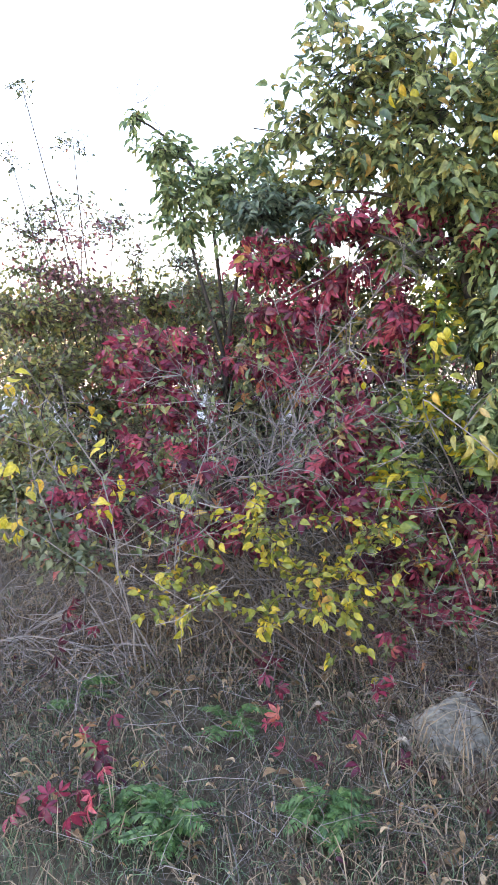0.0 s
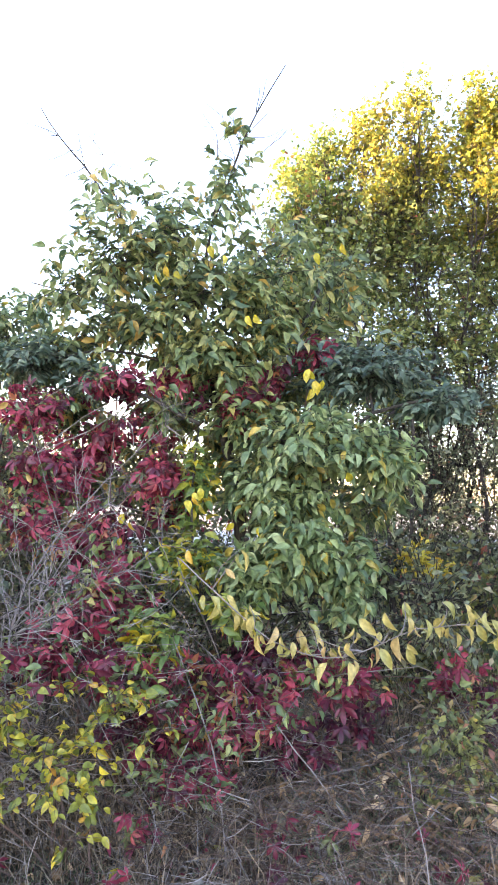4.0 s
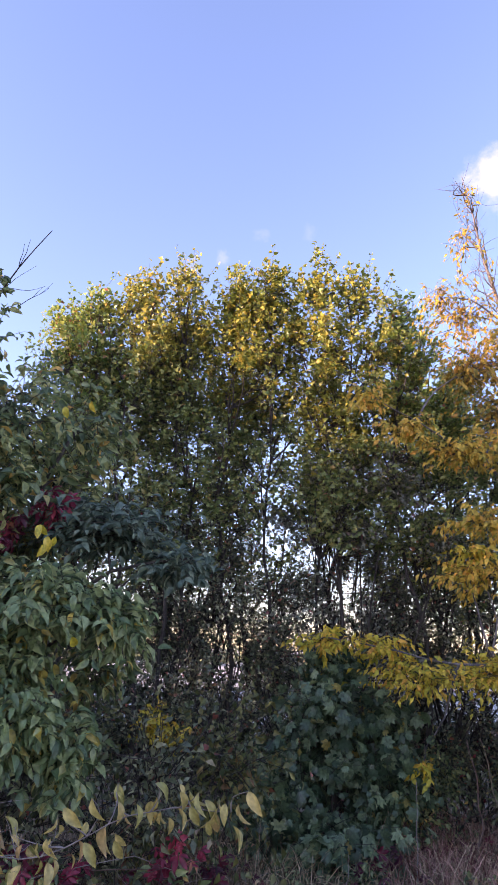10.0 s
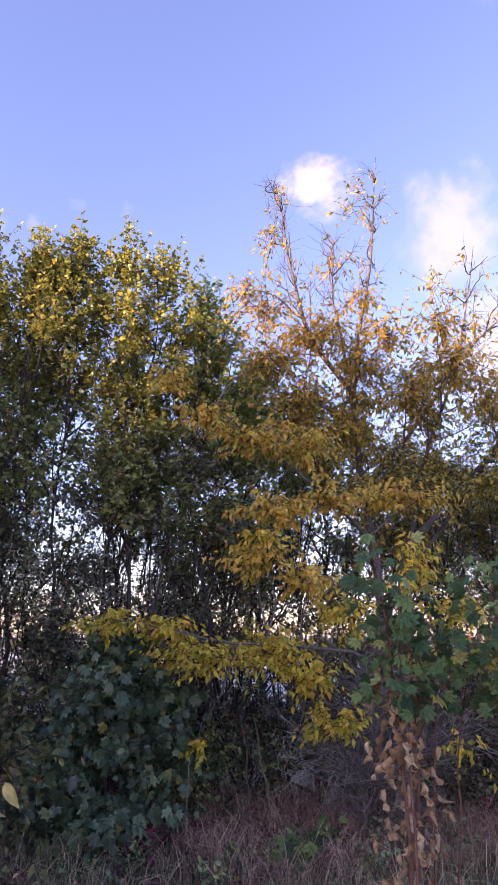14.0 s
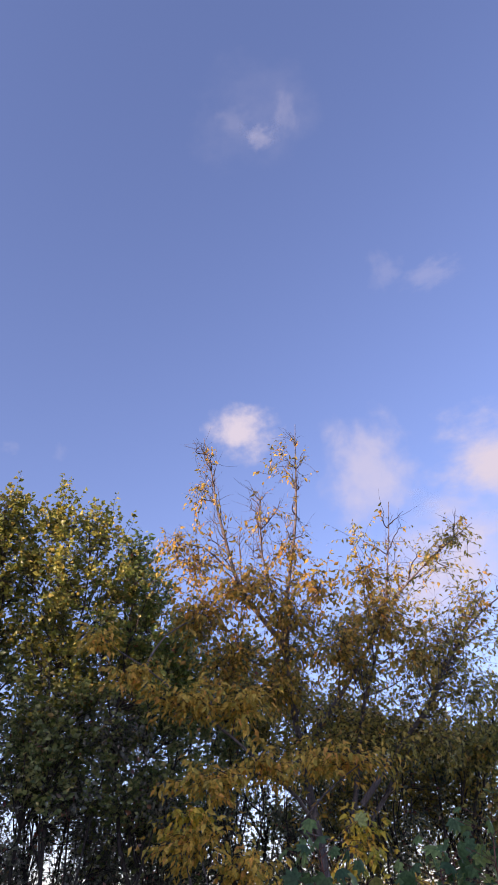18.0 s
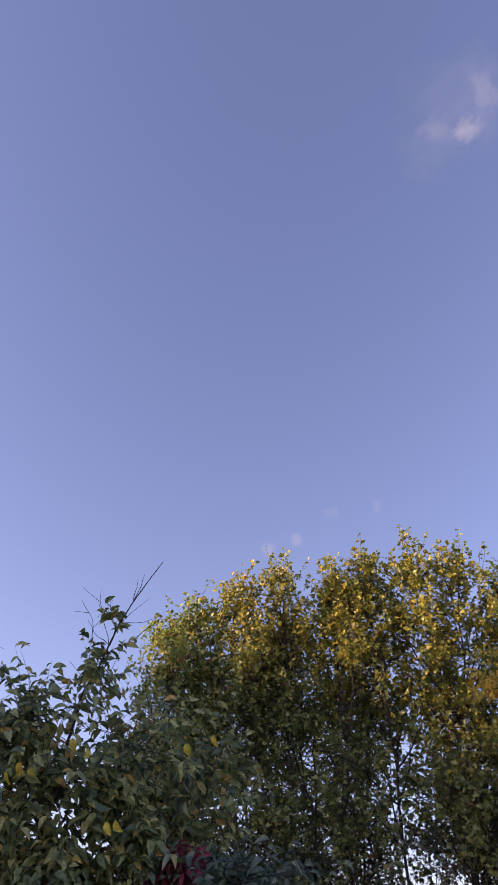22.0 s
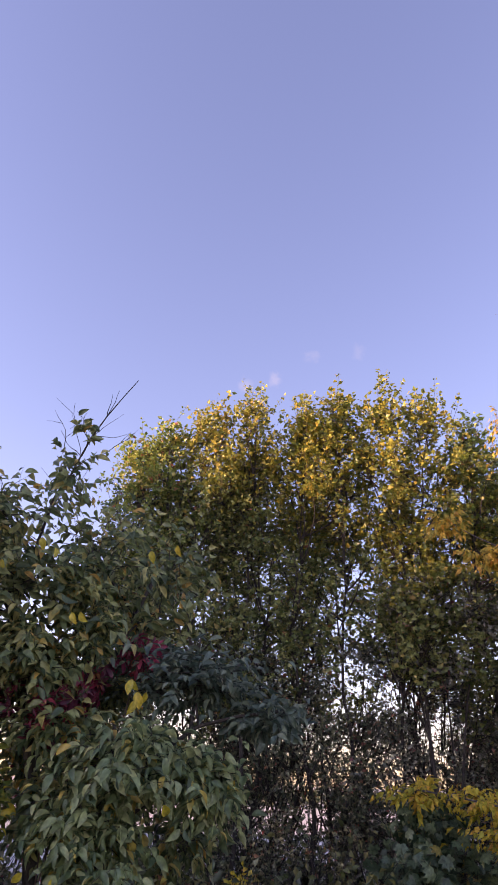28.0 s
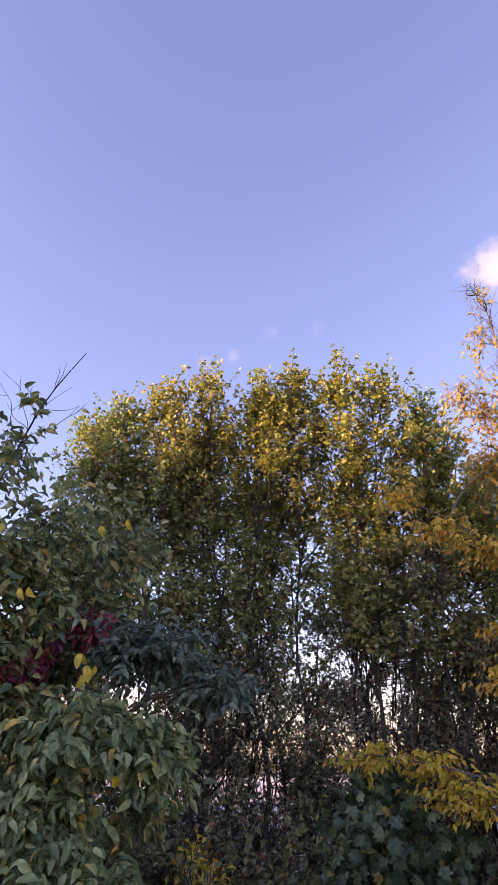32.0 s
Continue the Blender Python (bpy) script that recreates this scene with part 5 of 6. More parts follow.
shrub("grey_shrub", "grey-leaved slender tree among the green ones", "tree", (1.6, 6.9, 0), GREY, "oval_far", 0.055, GREY_LEAF, 58, 4, 0.018, per_twig=7, dense=3, grow=1.2)
shrub("maple_bush", "dense dark blue-green maple bush", "bush", (1.25, 6.1, 0), MAPLE, "maple", 0.074, MAPLE_DARK, 59, 8, 0.014, dense=3.6, per_twig=4, droop=0.8,
      singles=220, leaf_label="dark lobed maple leaf", spread=0.95, face=(0, -0.35, 0.7))
shrub("green_bush", "small-leaved green bush beside the maple", "bush", (2.2, 6.4, 0), GREENB, "oval_far", 0.05, GREEN, 60, 3, 0.01, per_twig=8, dense=2)


for x, y, seed in ((2.68, 5.59, 191), (2.36, 5.24, 192)):
    shrub("maple_seedling", "low maple seedling in the grass", "seedling", (x, y, 0), [(x, y, 0.16, 0.2, 0.08, 34), (x + 0.15, y - 0.05, 0.2, 0.14, 0.08, 20)], "maple", 0.07, MAPLE_FRESH, seed, 2, 0.004,
          bark=STEM_RED, group="maple seedlings", per_twig=3, singles=60, face=(0, -0.5, 0.8), spread=0.4)


# ---- the golden tree ----
def sprays(parent, base, lines, rng):
    """Fine upright branches along the upper limbs, each with its own twigs and a few leaves."""
    twig_s, twig_e = [], []
    for line in lines:
        n = len(line)
        for k in range(int(n * 0.35), n - 1):
            for _ in range(2):
                along = unit(line[k] - line[k - 2])
                d = unit(along * 0.9 + rng.normal(0, 0.5, 3) + (0, 0, 0.25))
                ln = rng.uniform(0.35, 0.95) * (1.15 - 1.0 * k / n)
                c = wander([line[k], line[k] + d * ln * 0.5 + rng.normal(0, 0.04, 3), line[k] + d * ln + (0, 0, 0.08 * ln)], 8, 0.012, rng)
                v, f = tube(c, np.linspace(0.008, 0.002, 8), 4)
                part("branch", mesh_of("branch", v - np.asarray(base), f, True), BARK_GREY if k < n * 0.6 else TWIG_DARK, parent)
                for _ in range(6):
                    j = rng.integers(2, 8)
                    twig_s.append(c[j])
                    twig_e.append(c[j] + unit(d * 0.7 + rng.normal(0, 0.6, 3)) * rng.uniform(0.08, 0.3))
    s, e = np.array(twig_s), np.array(twig_e)
    v, f, mid = twigs_of(s, e, 0.0022 * np.ones(len(s)), rng, 0.02)
    part("twig_spray", mesh_of("twig_spray", v - np.asarray(base), f), TWIG_DARK, parent, kind="stuff")
    low = rng.random(len(s)) < np.clip(1.15 - (e[:, 2] - 3.4) / 1.7, 0.05, 1.0)
    pos, axis, sizes = leaves_on(s[low], mid[low], e[low], 7, rng, 0.7, 0.06, 0.01, 0.8)
    v, f = join_leaves("long_far", pos, leaf_frames(pos, axis, rng), sizes)
    part("crown", mesh_of("crown", v - np.asarray(base), f), ORANGE[0], parent, kind="stuff")


def build_golden_tree():
    rng = np.random.default_rng(71)
    base = (3.75, 6.25, 0.0)
    ob = thing("golden_tree", base, "open tree with grey trunk and drooping golden-orange leaves", "tree")
    stems = [
        (wander([(3.75, 6.25, -0.05), (3.72, 6.25, 1.2), (3.71, 6.28, 2.36), (3.53, 6.2, 3.29), (3.41, 6.01, 4.05), (3.51, 5.73, 5.25), (3.46, 5.43, 6.32)], 26, 0.012, rng), 0.062, 0.003),
        (wander([(3.45, 6.05, 3.89), (2.98, 6.09, 4.58), (2.73, 6.04, 5.48), (2.52, 5.87, 6.22)], 14, 0.012, rng), 0.03, 0.003),
        (wander([(3.42, 6.02, 4.0), (3.2, 5.95, 4.9), (3.15, 5.85, 5.3), (3.12, 5.8, 5.6)], 12, 0.012, rng), 0.02, 0.002),
        (wander([(3.85, 6.25, -0.05), (3.99, 6.29, 2.15), (4.35, 6.01, 2.7), (4.8, 5.62, 3.54), (5.08, 5.27, 4.2)], 18, 0.014, rng), 0.04, 0.006),
        (wander([(4.06, 6.04, 2.57), (4.65, 5.53, 3.4), (5.09, 5.13, 4.09), (5.42, 4.77, 4.36)], 12, 0.014, rng), 0.03, 0.004),
        (wander([(4.0, 6.2, 2.4), (4.08, 5.9, 3.21), (4.33, 5.59, 4.24), (4.36, 5.2, 5.33)], 12, 0.012, rng), 0.026, 0.003),
        (wander([(3.6, 6.22, 3.0), (3.9, 5.95, 3.47), (4.53, 5.29, 4.51), (4.98, 4.74, 4.93)], 14, 0.012, rng), 0.026, 0.003),
        (wander([(3.71, 6.28, 2.2), (3.3, 5.7, 2.5), (2.5, 5.6, 3.1), (1.5, 5.62, 3.75)], 14, 0.012, rng), 0.022, 0.003),
        (wander([(3.72, 6.26, 1.2), (3.1, 5.6, 1.5), (2.2, 5.7, 1.55), (1.0, 5.95, 1.75)], 14, 0.012, rng), 0.022, 0.003),
        (wander([(3.71, 6.28, 2.3), (3.2, 5.5, 2.4), (3.7, 5.25, 2.8)], 9, 0.012, rng), 0.016, 0.004),
    ]
    stems_part(stems, base, ob, BARK_GREY)
    lines = [s[0][3:] for s in stems]
    every = YL_A + YL_B + YL_UP + YL_RIGHT + YL_LOW + YL_MID
    limbs_to(every, lines, rng, 0.011, ob, base, BARK_GREY)
    foliage(ob, base, YL_B, "long", 0.072, GOLD, rng, dense=4.6, grow=1.45, per_twig=8, twig_len=0.26, droop=0.75, ranked=0.9, face=(0, -0.55, 0.6), spread=0.5, singles=160, far="long_far", twig_mat=TWIG_DARK)
    foliage(ob, base, YL_A, "long", 0.07, AMBER, rng, dense=4.6, grow=1.45, per_twig=8, twig_len=0.26, droop=0.75, ranked=0.9, face=(0, -0.55, 0.6), spread=0.5, singles=120, far="long_far", twig_mat=TWIG_DARK)
    foliage(ob, base, YL_MID, "long_far", 0.064, ORANGE, rng, dense=4.0, grow=1.5, per_twig=7, droop=0.7, ranked=0.8, twig_mat=TWIG_DARK, twig_len=0.28)
    foliage(ob, base, YL_LOW, "long", 0.068, GOLD, rng, dense=2.5, grow=1.3, per_twig=6, droop=0.6, far="long_far", twig_mat=TWIG_DARK)
    heart = [(3.45, 6.2, 3.55, 0.3, 0.26, 130), (3.85, 6.05, 3.35, 0.32, 0.26, 130), (4.2, 5.9, 3.65, 0.3, 0.26, 120), (3.6, 6.15, 4.0, 0.3, 0.26, 110), (4.0, 5.9, 4.1, 0.3, 0.24, 90), (3.75, 6.1, 2.95, 0.34, 0.24, 120), (4.25, 5.85, 3.2, 0.34, 0.26, 130), (4.6, 5.6, 3.1, 0.36, 0.26, 130)]
    limbs_to(heart, lines, rng, 0.009, ob, base, BARK_GREY)
    foliage(ob, base, heart, "long_far", 0.058, OLIVE_GOLD, rng, dense=4.6, grow=1.5, per_twig=6, droop=0.6, ranked=0.8, twig_mat=TWIG_DARK)
    sprays(ob, base, [s[0] for s in stems[:7]], rng)
    foliage(ob, base, YL_UP, "long_far", 0.055, ORANGE, rng, dense=4.4, grow=1.6, per_twig=6, ranked=0.8, droop=0.7, twig_mat=TWIG_DARK, twig_len=0.3)
    foliage(ob, base, YL_RIGHT, "long_far", 0.052, OLIVE_GOLD, rng, dense=5.6, grow=1.8, per_twig=7, ranked=0.8, droop=0.7, twig_mat=TWIG_DARK, twig_len=0.3)
    bare = Pile()
    for line in [s[0] for s in stems[:7]]:
        for k in range(len(line) // 2, len(line) - 2):
            for _ in range(4):
                d = unit(unit(line[k] - line[k - 2]) + rng.normal(0, 0.6, 3) + (0, 0, 0.3))
                v, f = tube(wander([line[k], line[k] + d * rng.uniform(0.15, 0.55) * (1.2 - k / len(line))], 5, 0.012, rng), np.linspace(0.004, 0.001, 5), 4)
                bare.add(v, f)
    part("bare_spray", bare.mesh("bare_spray", base), TWIG_BROWN, ob, "leafless purple-brown twigs", "stuff")


build_golden_tree()
shrub("yellow_tree", "yellow-green trees behind the golden one", "tree", (5.4, 7.2, 0), BGR, "oval_far", 0.065, OLIVE_GOLD, 72, 6, 0.03, per_twig=7, dense=4, grow=1.3)


# ---- maple saplings ----
def sapling(base, top, seed, label, withered):
    rng = np.random.default_rng(seed)
    ob = thing("maple_sapling", base, label, "sapling", "maple saplings")
    b, t = np.array(base), np.array(top)
    stems = []
    for k in range(3):
        foot = b + (rng.normal(0, 0.05), rng.normal(0, 0.05), -0.03)
        tip = t + (rng.normal(0, 0.12), rng.normal(0, 0.12), -0.18 * k)
        stems.append((wander([foot, foot * 0.5 + tip * 0.5 + rng.normal(0, 0.03, 3), tip], 12, 0.008, rng), 0.011 - 0.002 * k, 0.003))
    stem = stems_part(stems, base, ob, STEM_RED, 6, "stem")[0]
    pos, axis, stalks = [], [], Pile()
    for line, _, _ in stems:
        for z in np.arange(1.25, t[2] + 0.05, 0.055):
            if z > line[-1, 2] + 0.02:
                break
            p = np.array([np.interp(z, line[:, 2], line[:, i]) for i in range(3)])
            a0 = rng.uniform(0, 2 * np.pi)
            for a in (a0, a0 + 1.6 + rng.normal(0, 0.3), a0 + 3.1 + rng.normal(0, 0.3), a0 + 4.7 + rng.normal(0, 0.3)):
                d = np.array((math.cos(a), math.sin(a), 0.35 + 0.3 * rng.random()))
                e = p + d * rng.uniform(0.06, 0.22)
                v, f = tube(wander([p, e], 4, 0.003, rng), [0.0016] * 4, 4)
                stalks.add(v, f)
                pos.append(e)
                axis.append(d * (1, 1, 0) + (0, 0, -0.75))
    part("stalk_spray", stalks.mesh("stalk_spray", base), STEM_RED, ob, kind="stuff")
    pos, axis = np.array(pos), np.array(axis)
    fr = leaf_frames(pos, axis + rng.normal(0, 0.45, axis.shape), rng, (0, -0.1, 0.8), 1.0)
    single_leaves(stem, base, "maple", pos, fr, rng.uniform(0.036, 0.08, len(pos)), MAPLE_FRESH[1])
    n = withered
    z = 1.4 - 1.0 * rng.random(n) ** 1.5
    line = stems[0][0]
    pos = np.stack([np.interp(z, line[:, 2], line[:, i]) for i in range(3)], 1) + rng.normal(0, 0.065, (n, 3))
    fr = leaf_frames(pos, rng.normal(0, 0.5, (n, 3)) + (0, 0, -1), rng, spread=1.0)
    h = n // 3
    single_leaves(stem, base, "crumpled", pos[h:], fr[h:], rng.uniform(0.06, 0.11, n - h), WITHERED[1], "withered rolled brown leaf")
    single_leaves(stem, base, "curled", pos[:h], fr[:h], rng.uniform(0.04, 0.08, h), WITHERED[1], "withered curled brown leaf")
    return ob


sapling((2.24, 3.2, 0), (2.31, 3.33, 2.0), 81, "young maple with big green leaves and withered lower ones", 110)
sapling((2.66, 3.12, 0), (2.85, 3.16, 2.07), 82, "young maple with reddish stems and broad green leaves", 60)
sapling((3.15, 3.2, 0), (3.25, 3.25, 1.95), 84, "young maple with slender reddish stems", 26)
sapling((2.45, 3.4, 0), (2.55, 3.42, 1.72), 83, "shorter maple sapling between two taller ones", 24)


# ---- the hanging branch ----
def build_hanging_branch():
    rng = np.random.default_rng(91)
    base = (-0.85, 3.1, 0.0)
    ob = thing("arching_branch", base, "grey arching branch hung with pale yellow leaves", "branch")
    line = wander([(-0.8, 3.3, -0.03), (-0.84, 3.22, 0.7), (-0.9, 2.85, 1.27), (-0.78, 2.77, 1.21), (-0.4, 2.76, 0.96), (-0.21, 2.75, 0.93), (0.12, 2.85, 1.05), (0.3, 2.92, 1.07), (0.47, 2.96, 1.05)], 40, 0.004, rng)
    stem = stems_part([(line, 0.005, 0.0016)], base, ob, TWIG_PALE, 6, "stem")[0]
    pos, axis = [], []
    for k in range(22, 40):
        for _ in range(5):
            p = line[k] + rng.normal(0, 0.03, 3)
            if rng.random() < 0.22:
                tip = p + (rng.normal(0, 0.06), rng.normal(0, 0.06), rng.uniform(0.03, 0.14))
                v, f = tube(wander([line[k], p * 0.5 + tip * 0.5, tip], 5, 0.004, rng), np.linspace(0.003, 0.001, 5), 4)
                part("side_twig", mesh_of("side_twig", v - np.array(base), f, True), TWIG_PALE, ob)
                p = tip
            pos.append(p)
            axis.append((rng.normal(0.15, 0.45), rng.normal(0, 0.4), -1))
    pos, axis = np.array(pos), np.array(axis)
    fr = leaf_frames(pos, axis, rng, (0, -0.8, 0.2), 0.9)
    single_leaves(stem, base, "hanging", pos, fr, rng.uniform(0.045, 0.095, len(pos)), HANG_LEAF[1])


build_hanging_branch()


# ---- dead brush ----
def dead_bush(name, base, lines, spread, seed, label, count, length, twig=0.0022):
    rng = np.random.default_rng(seed)
    ob = thing(name, base, label, "dead bush")
    stems = [(wander(p, 12, 0.01, rng), r, r * 0.3) for p, r in lines]
    stems_part(stems, base, ob, TWIG_PALE, 6, "stem")
    pile = Pile()
    for line, r, _ in stems:
        for _ in range(count):
            k = rng.integers(2, len(line))
            d = unit(unit(line[k] - line[k - 2]) * 0.8 + rng.normal(0, spread, 3))
            e = line[k] + d * length * rng.uniform(0.3, 1.2)
            c = wander([line[k], (line[k] + e) / 2 + rng.normal(0, 0.04, 3), e + (0, 0, -0.04)], 7, 0.006, rng)
            v, f = tube(c, np.linspace(twig, twig * 0.32, 7), 4)
            pile.add(v, f)
            for _ in range(4):
                j = rng.integers(2, 6)
                v, f = tube(wander([c[j], c[j] + unit(d + rng.normal(0, 0.6, 3)) * length * rng.uniform(0.1, 0.4)], 4, 0.004, rng), np.linspace(twig * 0.73, twig * 0.27, 4), 3)
                pile.add(v, f)
    part("twig_spray", pile.mesh("twig_spray", base), TWIG_PALE, ob, kind="stuff")


dead_bush("dead_bush", (-1.55, 2.75, 0), [
    ([(-1.55, 2.75, -0.02), (-1.56, 2.56, 0.6), (-1.54, 2.69, 1.19), (-1.42, 2.89, 1.5), (-1.15, 3.16, 1.89)], 0.0055),
    ([(-1.6, 2.75, -0.02), (-1.75, 2.4, 0.9), (-1.41, 2.56, 0.99), (-1.24, 2.79, 1.14), (-1.02, 2.9, 1.32)], 0.005),
    ([(-1.5, 2.75, -0.02), (-1.52, 2.6, 0.8), (-1.45, 2.75, 1.2), (-1.3, 2.9, 1.5)], 0.0045),
    ([(-1.6, 2.72, -0.02), (-1.7, 2.55, 0.8), (-1.85, 2.5, 1.2), (-1.95, 2.45, 1.4)], 0.0045)], 0.7, 101, "leafless pale grey bush with fanned twigs", 60, 0.42)
dead_bush("dead_bush", (-1.9, 2.1, 0), [
    ([(-1.9, 2.05, -0.02), (-1.86, 1.9, 0.64), (-1.95, 1.92, 0.98), (-2.12, 1.8, 1.33)], 0.006),
    ([(-2.0, 2.1, -0.02), (-2.1, 2.0, 0.6), (-2.3, 1.9, 1.1)], 0.005),
    ([(-1.8, 2.2, -0.02), (-1.7, 2.1, 0.7), (-1.6, 2.2, 1.1)], 0.005)], 0.5, 102, "thin pale dead stems with few twigs", 10, 0.35)
dead_bush("dead_bush", (3.4, 5.9, 0), [
    ([(3.4, 5.9, -0.02), (3.2, 5.7, 0.5), (2.9, 5.6, 0.8)], 0.01),
    ([(3.5, 5.9, -0.02), (3.6, 5.6, 0.6), (3.9, 5.4, 0.9)], 0.01),
    ([(3.45, 5.95, -0.02), (3.4, 5.8, 0.7), (3.3, 5.7, 1.2)], 0.01)], 0.6, 103, "grey leafless bush under the golden tree", 150, 0.7, 0.0036)
dead_bush("brush_heap", (-2.5, 1.9, 0), [
    ([(-2.9, 1.6, 0.02), (-2.5, 1.8, 0.2), (-2.0, 1.9, 0.25)], 0.006),
    ([(-3.0, 2.0, 0.02), (-2.5, 1.9, 0.15), (-1.9, 1.7, 0.2)], 0.006),
    ([(-2.8, 1.9, 0.02), (-2.4, 2.1, 0.3), (-2.1, 2.2, 0.45)], 0.006)], 0.55, 104, "heap of bleached dead twigs on the grass", 36, 0.42)


# ---- stone ----
def build_stone():
    bm = bmesh.new()
    bmesh.ops.create_icosphere(bm, subdivisions=5, radius=1.0)
    cuts = [(Vector(n).normalized(), d) for n, d in (((-0.75, -0.45, 0.55), 0.72), ((0.55, -0.7, 0.45), 0.74), ((0.1, -0.35, 0.95), 0.66), ((0.8, 0.1, 0.6), 0.7), ((-0.2, -1, 0.1), 0.7),
                                                     ((-0.6, 0.5, 0.6), 0.75), ((-1, 0, -0.1), 0.85), ((1, -0.2, -0.1), 0.88))]
    for v in bm.verts:
        p = v.co.copy() * 1.1
        for n, d in cuts:
            over = p.dot(n) - d
            if over > 0:
                p -= n * over * 0.93
        p *= 1 + noise.noise(p * 2.3) * 0.1 + noise.noise(p * 7) * 0.035 + noise.noise(p * 21) * 0.012
        v.co = Vector((p.x * 0.225, p.y * 0.19, p.z * 0.2 + 0.035))
    me = bpy.data.meshes.new("stone")
    bm.to_mesh(me)
    bm.free()
    me.materials.append(STONE)
    for p in me.polygons:
        p.use_smooth = True
    ob = new("stone", me)
    ob.matrix_world = pose(-0.6, 2.34, -0.02, 0, 0, 20)
    tagged(ob, "pale grey weathered boulder in the dry grass", "stone")


build_stone()


# ---- ferny herbs ----
def herb(x, y, size, fronds, seed):
    rng = np.random.default_rng(seed)
    base = (x, y, float(ground_height(np.array(x), np.array(y))))
    ob = thing("tansy_plant", base, "low ferny green herb in the grass", "plant", "ferny herbs")
    for k in range(fronds):
        a = rng.uniform(0, 2 * np.pi)
        flat = np.array((math.cos(a), math.sin(a), 0))
        ln = size * rng.uniform(0.6, 1.1)
        line = wander([np.array((0, 0, 0.0)), flat * ln * 0.35 + (0, 0, ln * rng.uniform(0.45, 0.8)), flat * ln * 0.95 + (0, 0, ln * rng.uniform(0.3, 0.7))], 26, 0.002, rng)
        pile = Pile()
        v, f = tube(line, np.linspace(0.0022, 0.0006, 26), 4)
        pile.add(v, f)
        t = unit(np.gradient(line, axis=0))
        side = unit(np.cross(t, (0, 0, 1.0)) + 1e-6)
        for j in range(5, 26):
            w = ln * 0.2 * math.sin(math.pi * (j - 3.5) / 23.5) ** 0.8
            for s in (-1, 1):
                pos = line[j][None]
                ax = (s * side[j] + 0.55 * t[j])[None]
                fr = leaf_frames(pos, ax, rng, (0, 0, 1), 0.25)
                v, f = join_leaves("long_far", pos, fr, np.array([w]))
                pile.add(v, f)
        part("frond", pile.mesh("frond"), FERN_LEAF[0], ob)


for x, y, size, fronds, seed in ((-1.16, 1.4, 0.17, 30, 111), (-0.77, 1.7, 0.16, 26, 112), (-1.31, 1.92, 0.17, 10, 113), (-1.32, 1.34, 0.15, 10, 114), (-0.66, 1.7, 0.14, 6, 115), (-2.0, 1.75, 0.18, 6, 116)):
    herb(x, y, size, fronds, seed)


# ---- creeper runners and fallen leaves in the grass ----
def runner(points, seed, count, label):
    rng = np.random.default_rng(seed)
    base = (*points[0][:2], 0.0)
    ob = thing("creeper_runner", base, label, "creeper", "creeper runners")
    line = wander(points, 20, 0.01, rng)
    stem = stems_part([(line, 0.0025, 0.0012)], base, ob, TWIG_BROWN, 4, "stem")[0]
    k = rng.integers(1, 20, count)
    pos = line[k] + rng.normal(0, 0.03, (count, 3)) + (0, 0, 0.07)
    pos[:, 2] = np.maximum(pos[:, 2], 0.06)
    fr = leaf_frames(pos, rng.normal(0, 0.6, (count, 3)) + (0, 0, -0.6), rng, (0, -0.6, 0.8), 0.5)
    single_leaves(stem, base, "creeper", pos, fr, rng.uniform(0.038, 0.064, count), RED[1], "crimson five-part leaf")


runner([(-1.75, 1.62, 0.02), (-1.52, 1.45, 0.08), (-1.36, 1.24, 0.05)], 121, 13, "creeper runner with scarlet leaves in the grass")
runner([(-1.62, 1.16, 0.02), (-1.5, 1.2, 0.05), (-1.3, 1.32, 0.05)], 122, 10, "creeper runner with scarlet leaves in the grass")
runner([(-0.95, 2.8, 0.05), (-0.9, 2.45, 0.22), (-0.85, 2.2, 0.12)], 123, 14, "creeper runner with red leaves beside the stone")
runner([(-1.5, 2.4, 0.05), (-1.2, 2.1, 0.15), (-1.05, 1.9, 0.1)], 124, 8, "creeper runner with red leaves in the grass")
runner([(-0.55, 3.0, 0.05), (-0.4, 2.75, 0.2), (-0.35, 2.5, 0.1)], 125, 14, "creeper runner with red leaves beside the stone")
runner([(-0.3, 3.0, 0.05), (-0.15, 2.7, 0.2), (-0.05, 2.45, 0.1)], 127, 11, "creeper runner with red leaves in the straw")
runner([(0.1, 3.1, 0.05), (0.3, 2.8, 0.15), (0.4, 2.5, 0.1)], 128, 8, "creeper runner with red leaves in the straw")
runner([(-1.15, 1.95, 0.04), (-1.0, 1.9, 0.08), (-0.7, 2.02, 0.06)], 129, 8, "creeper runner with red leaves in the grass")
runner([(-2.3, 2.1, 0.05), (-2.2, 1.9, 0.3), (-2.1, 1.7, 0.2)], 126, 10, "creeper runner with dull red leaves")


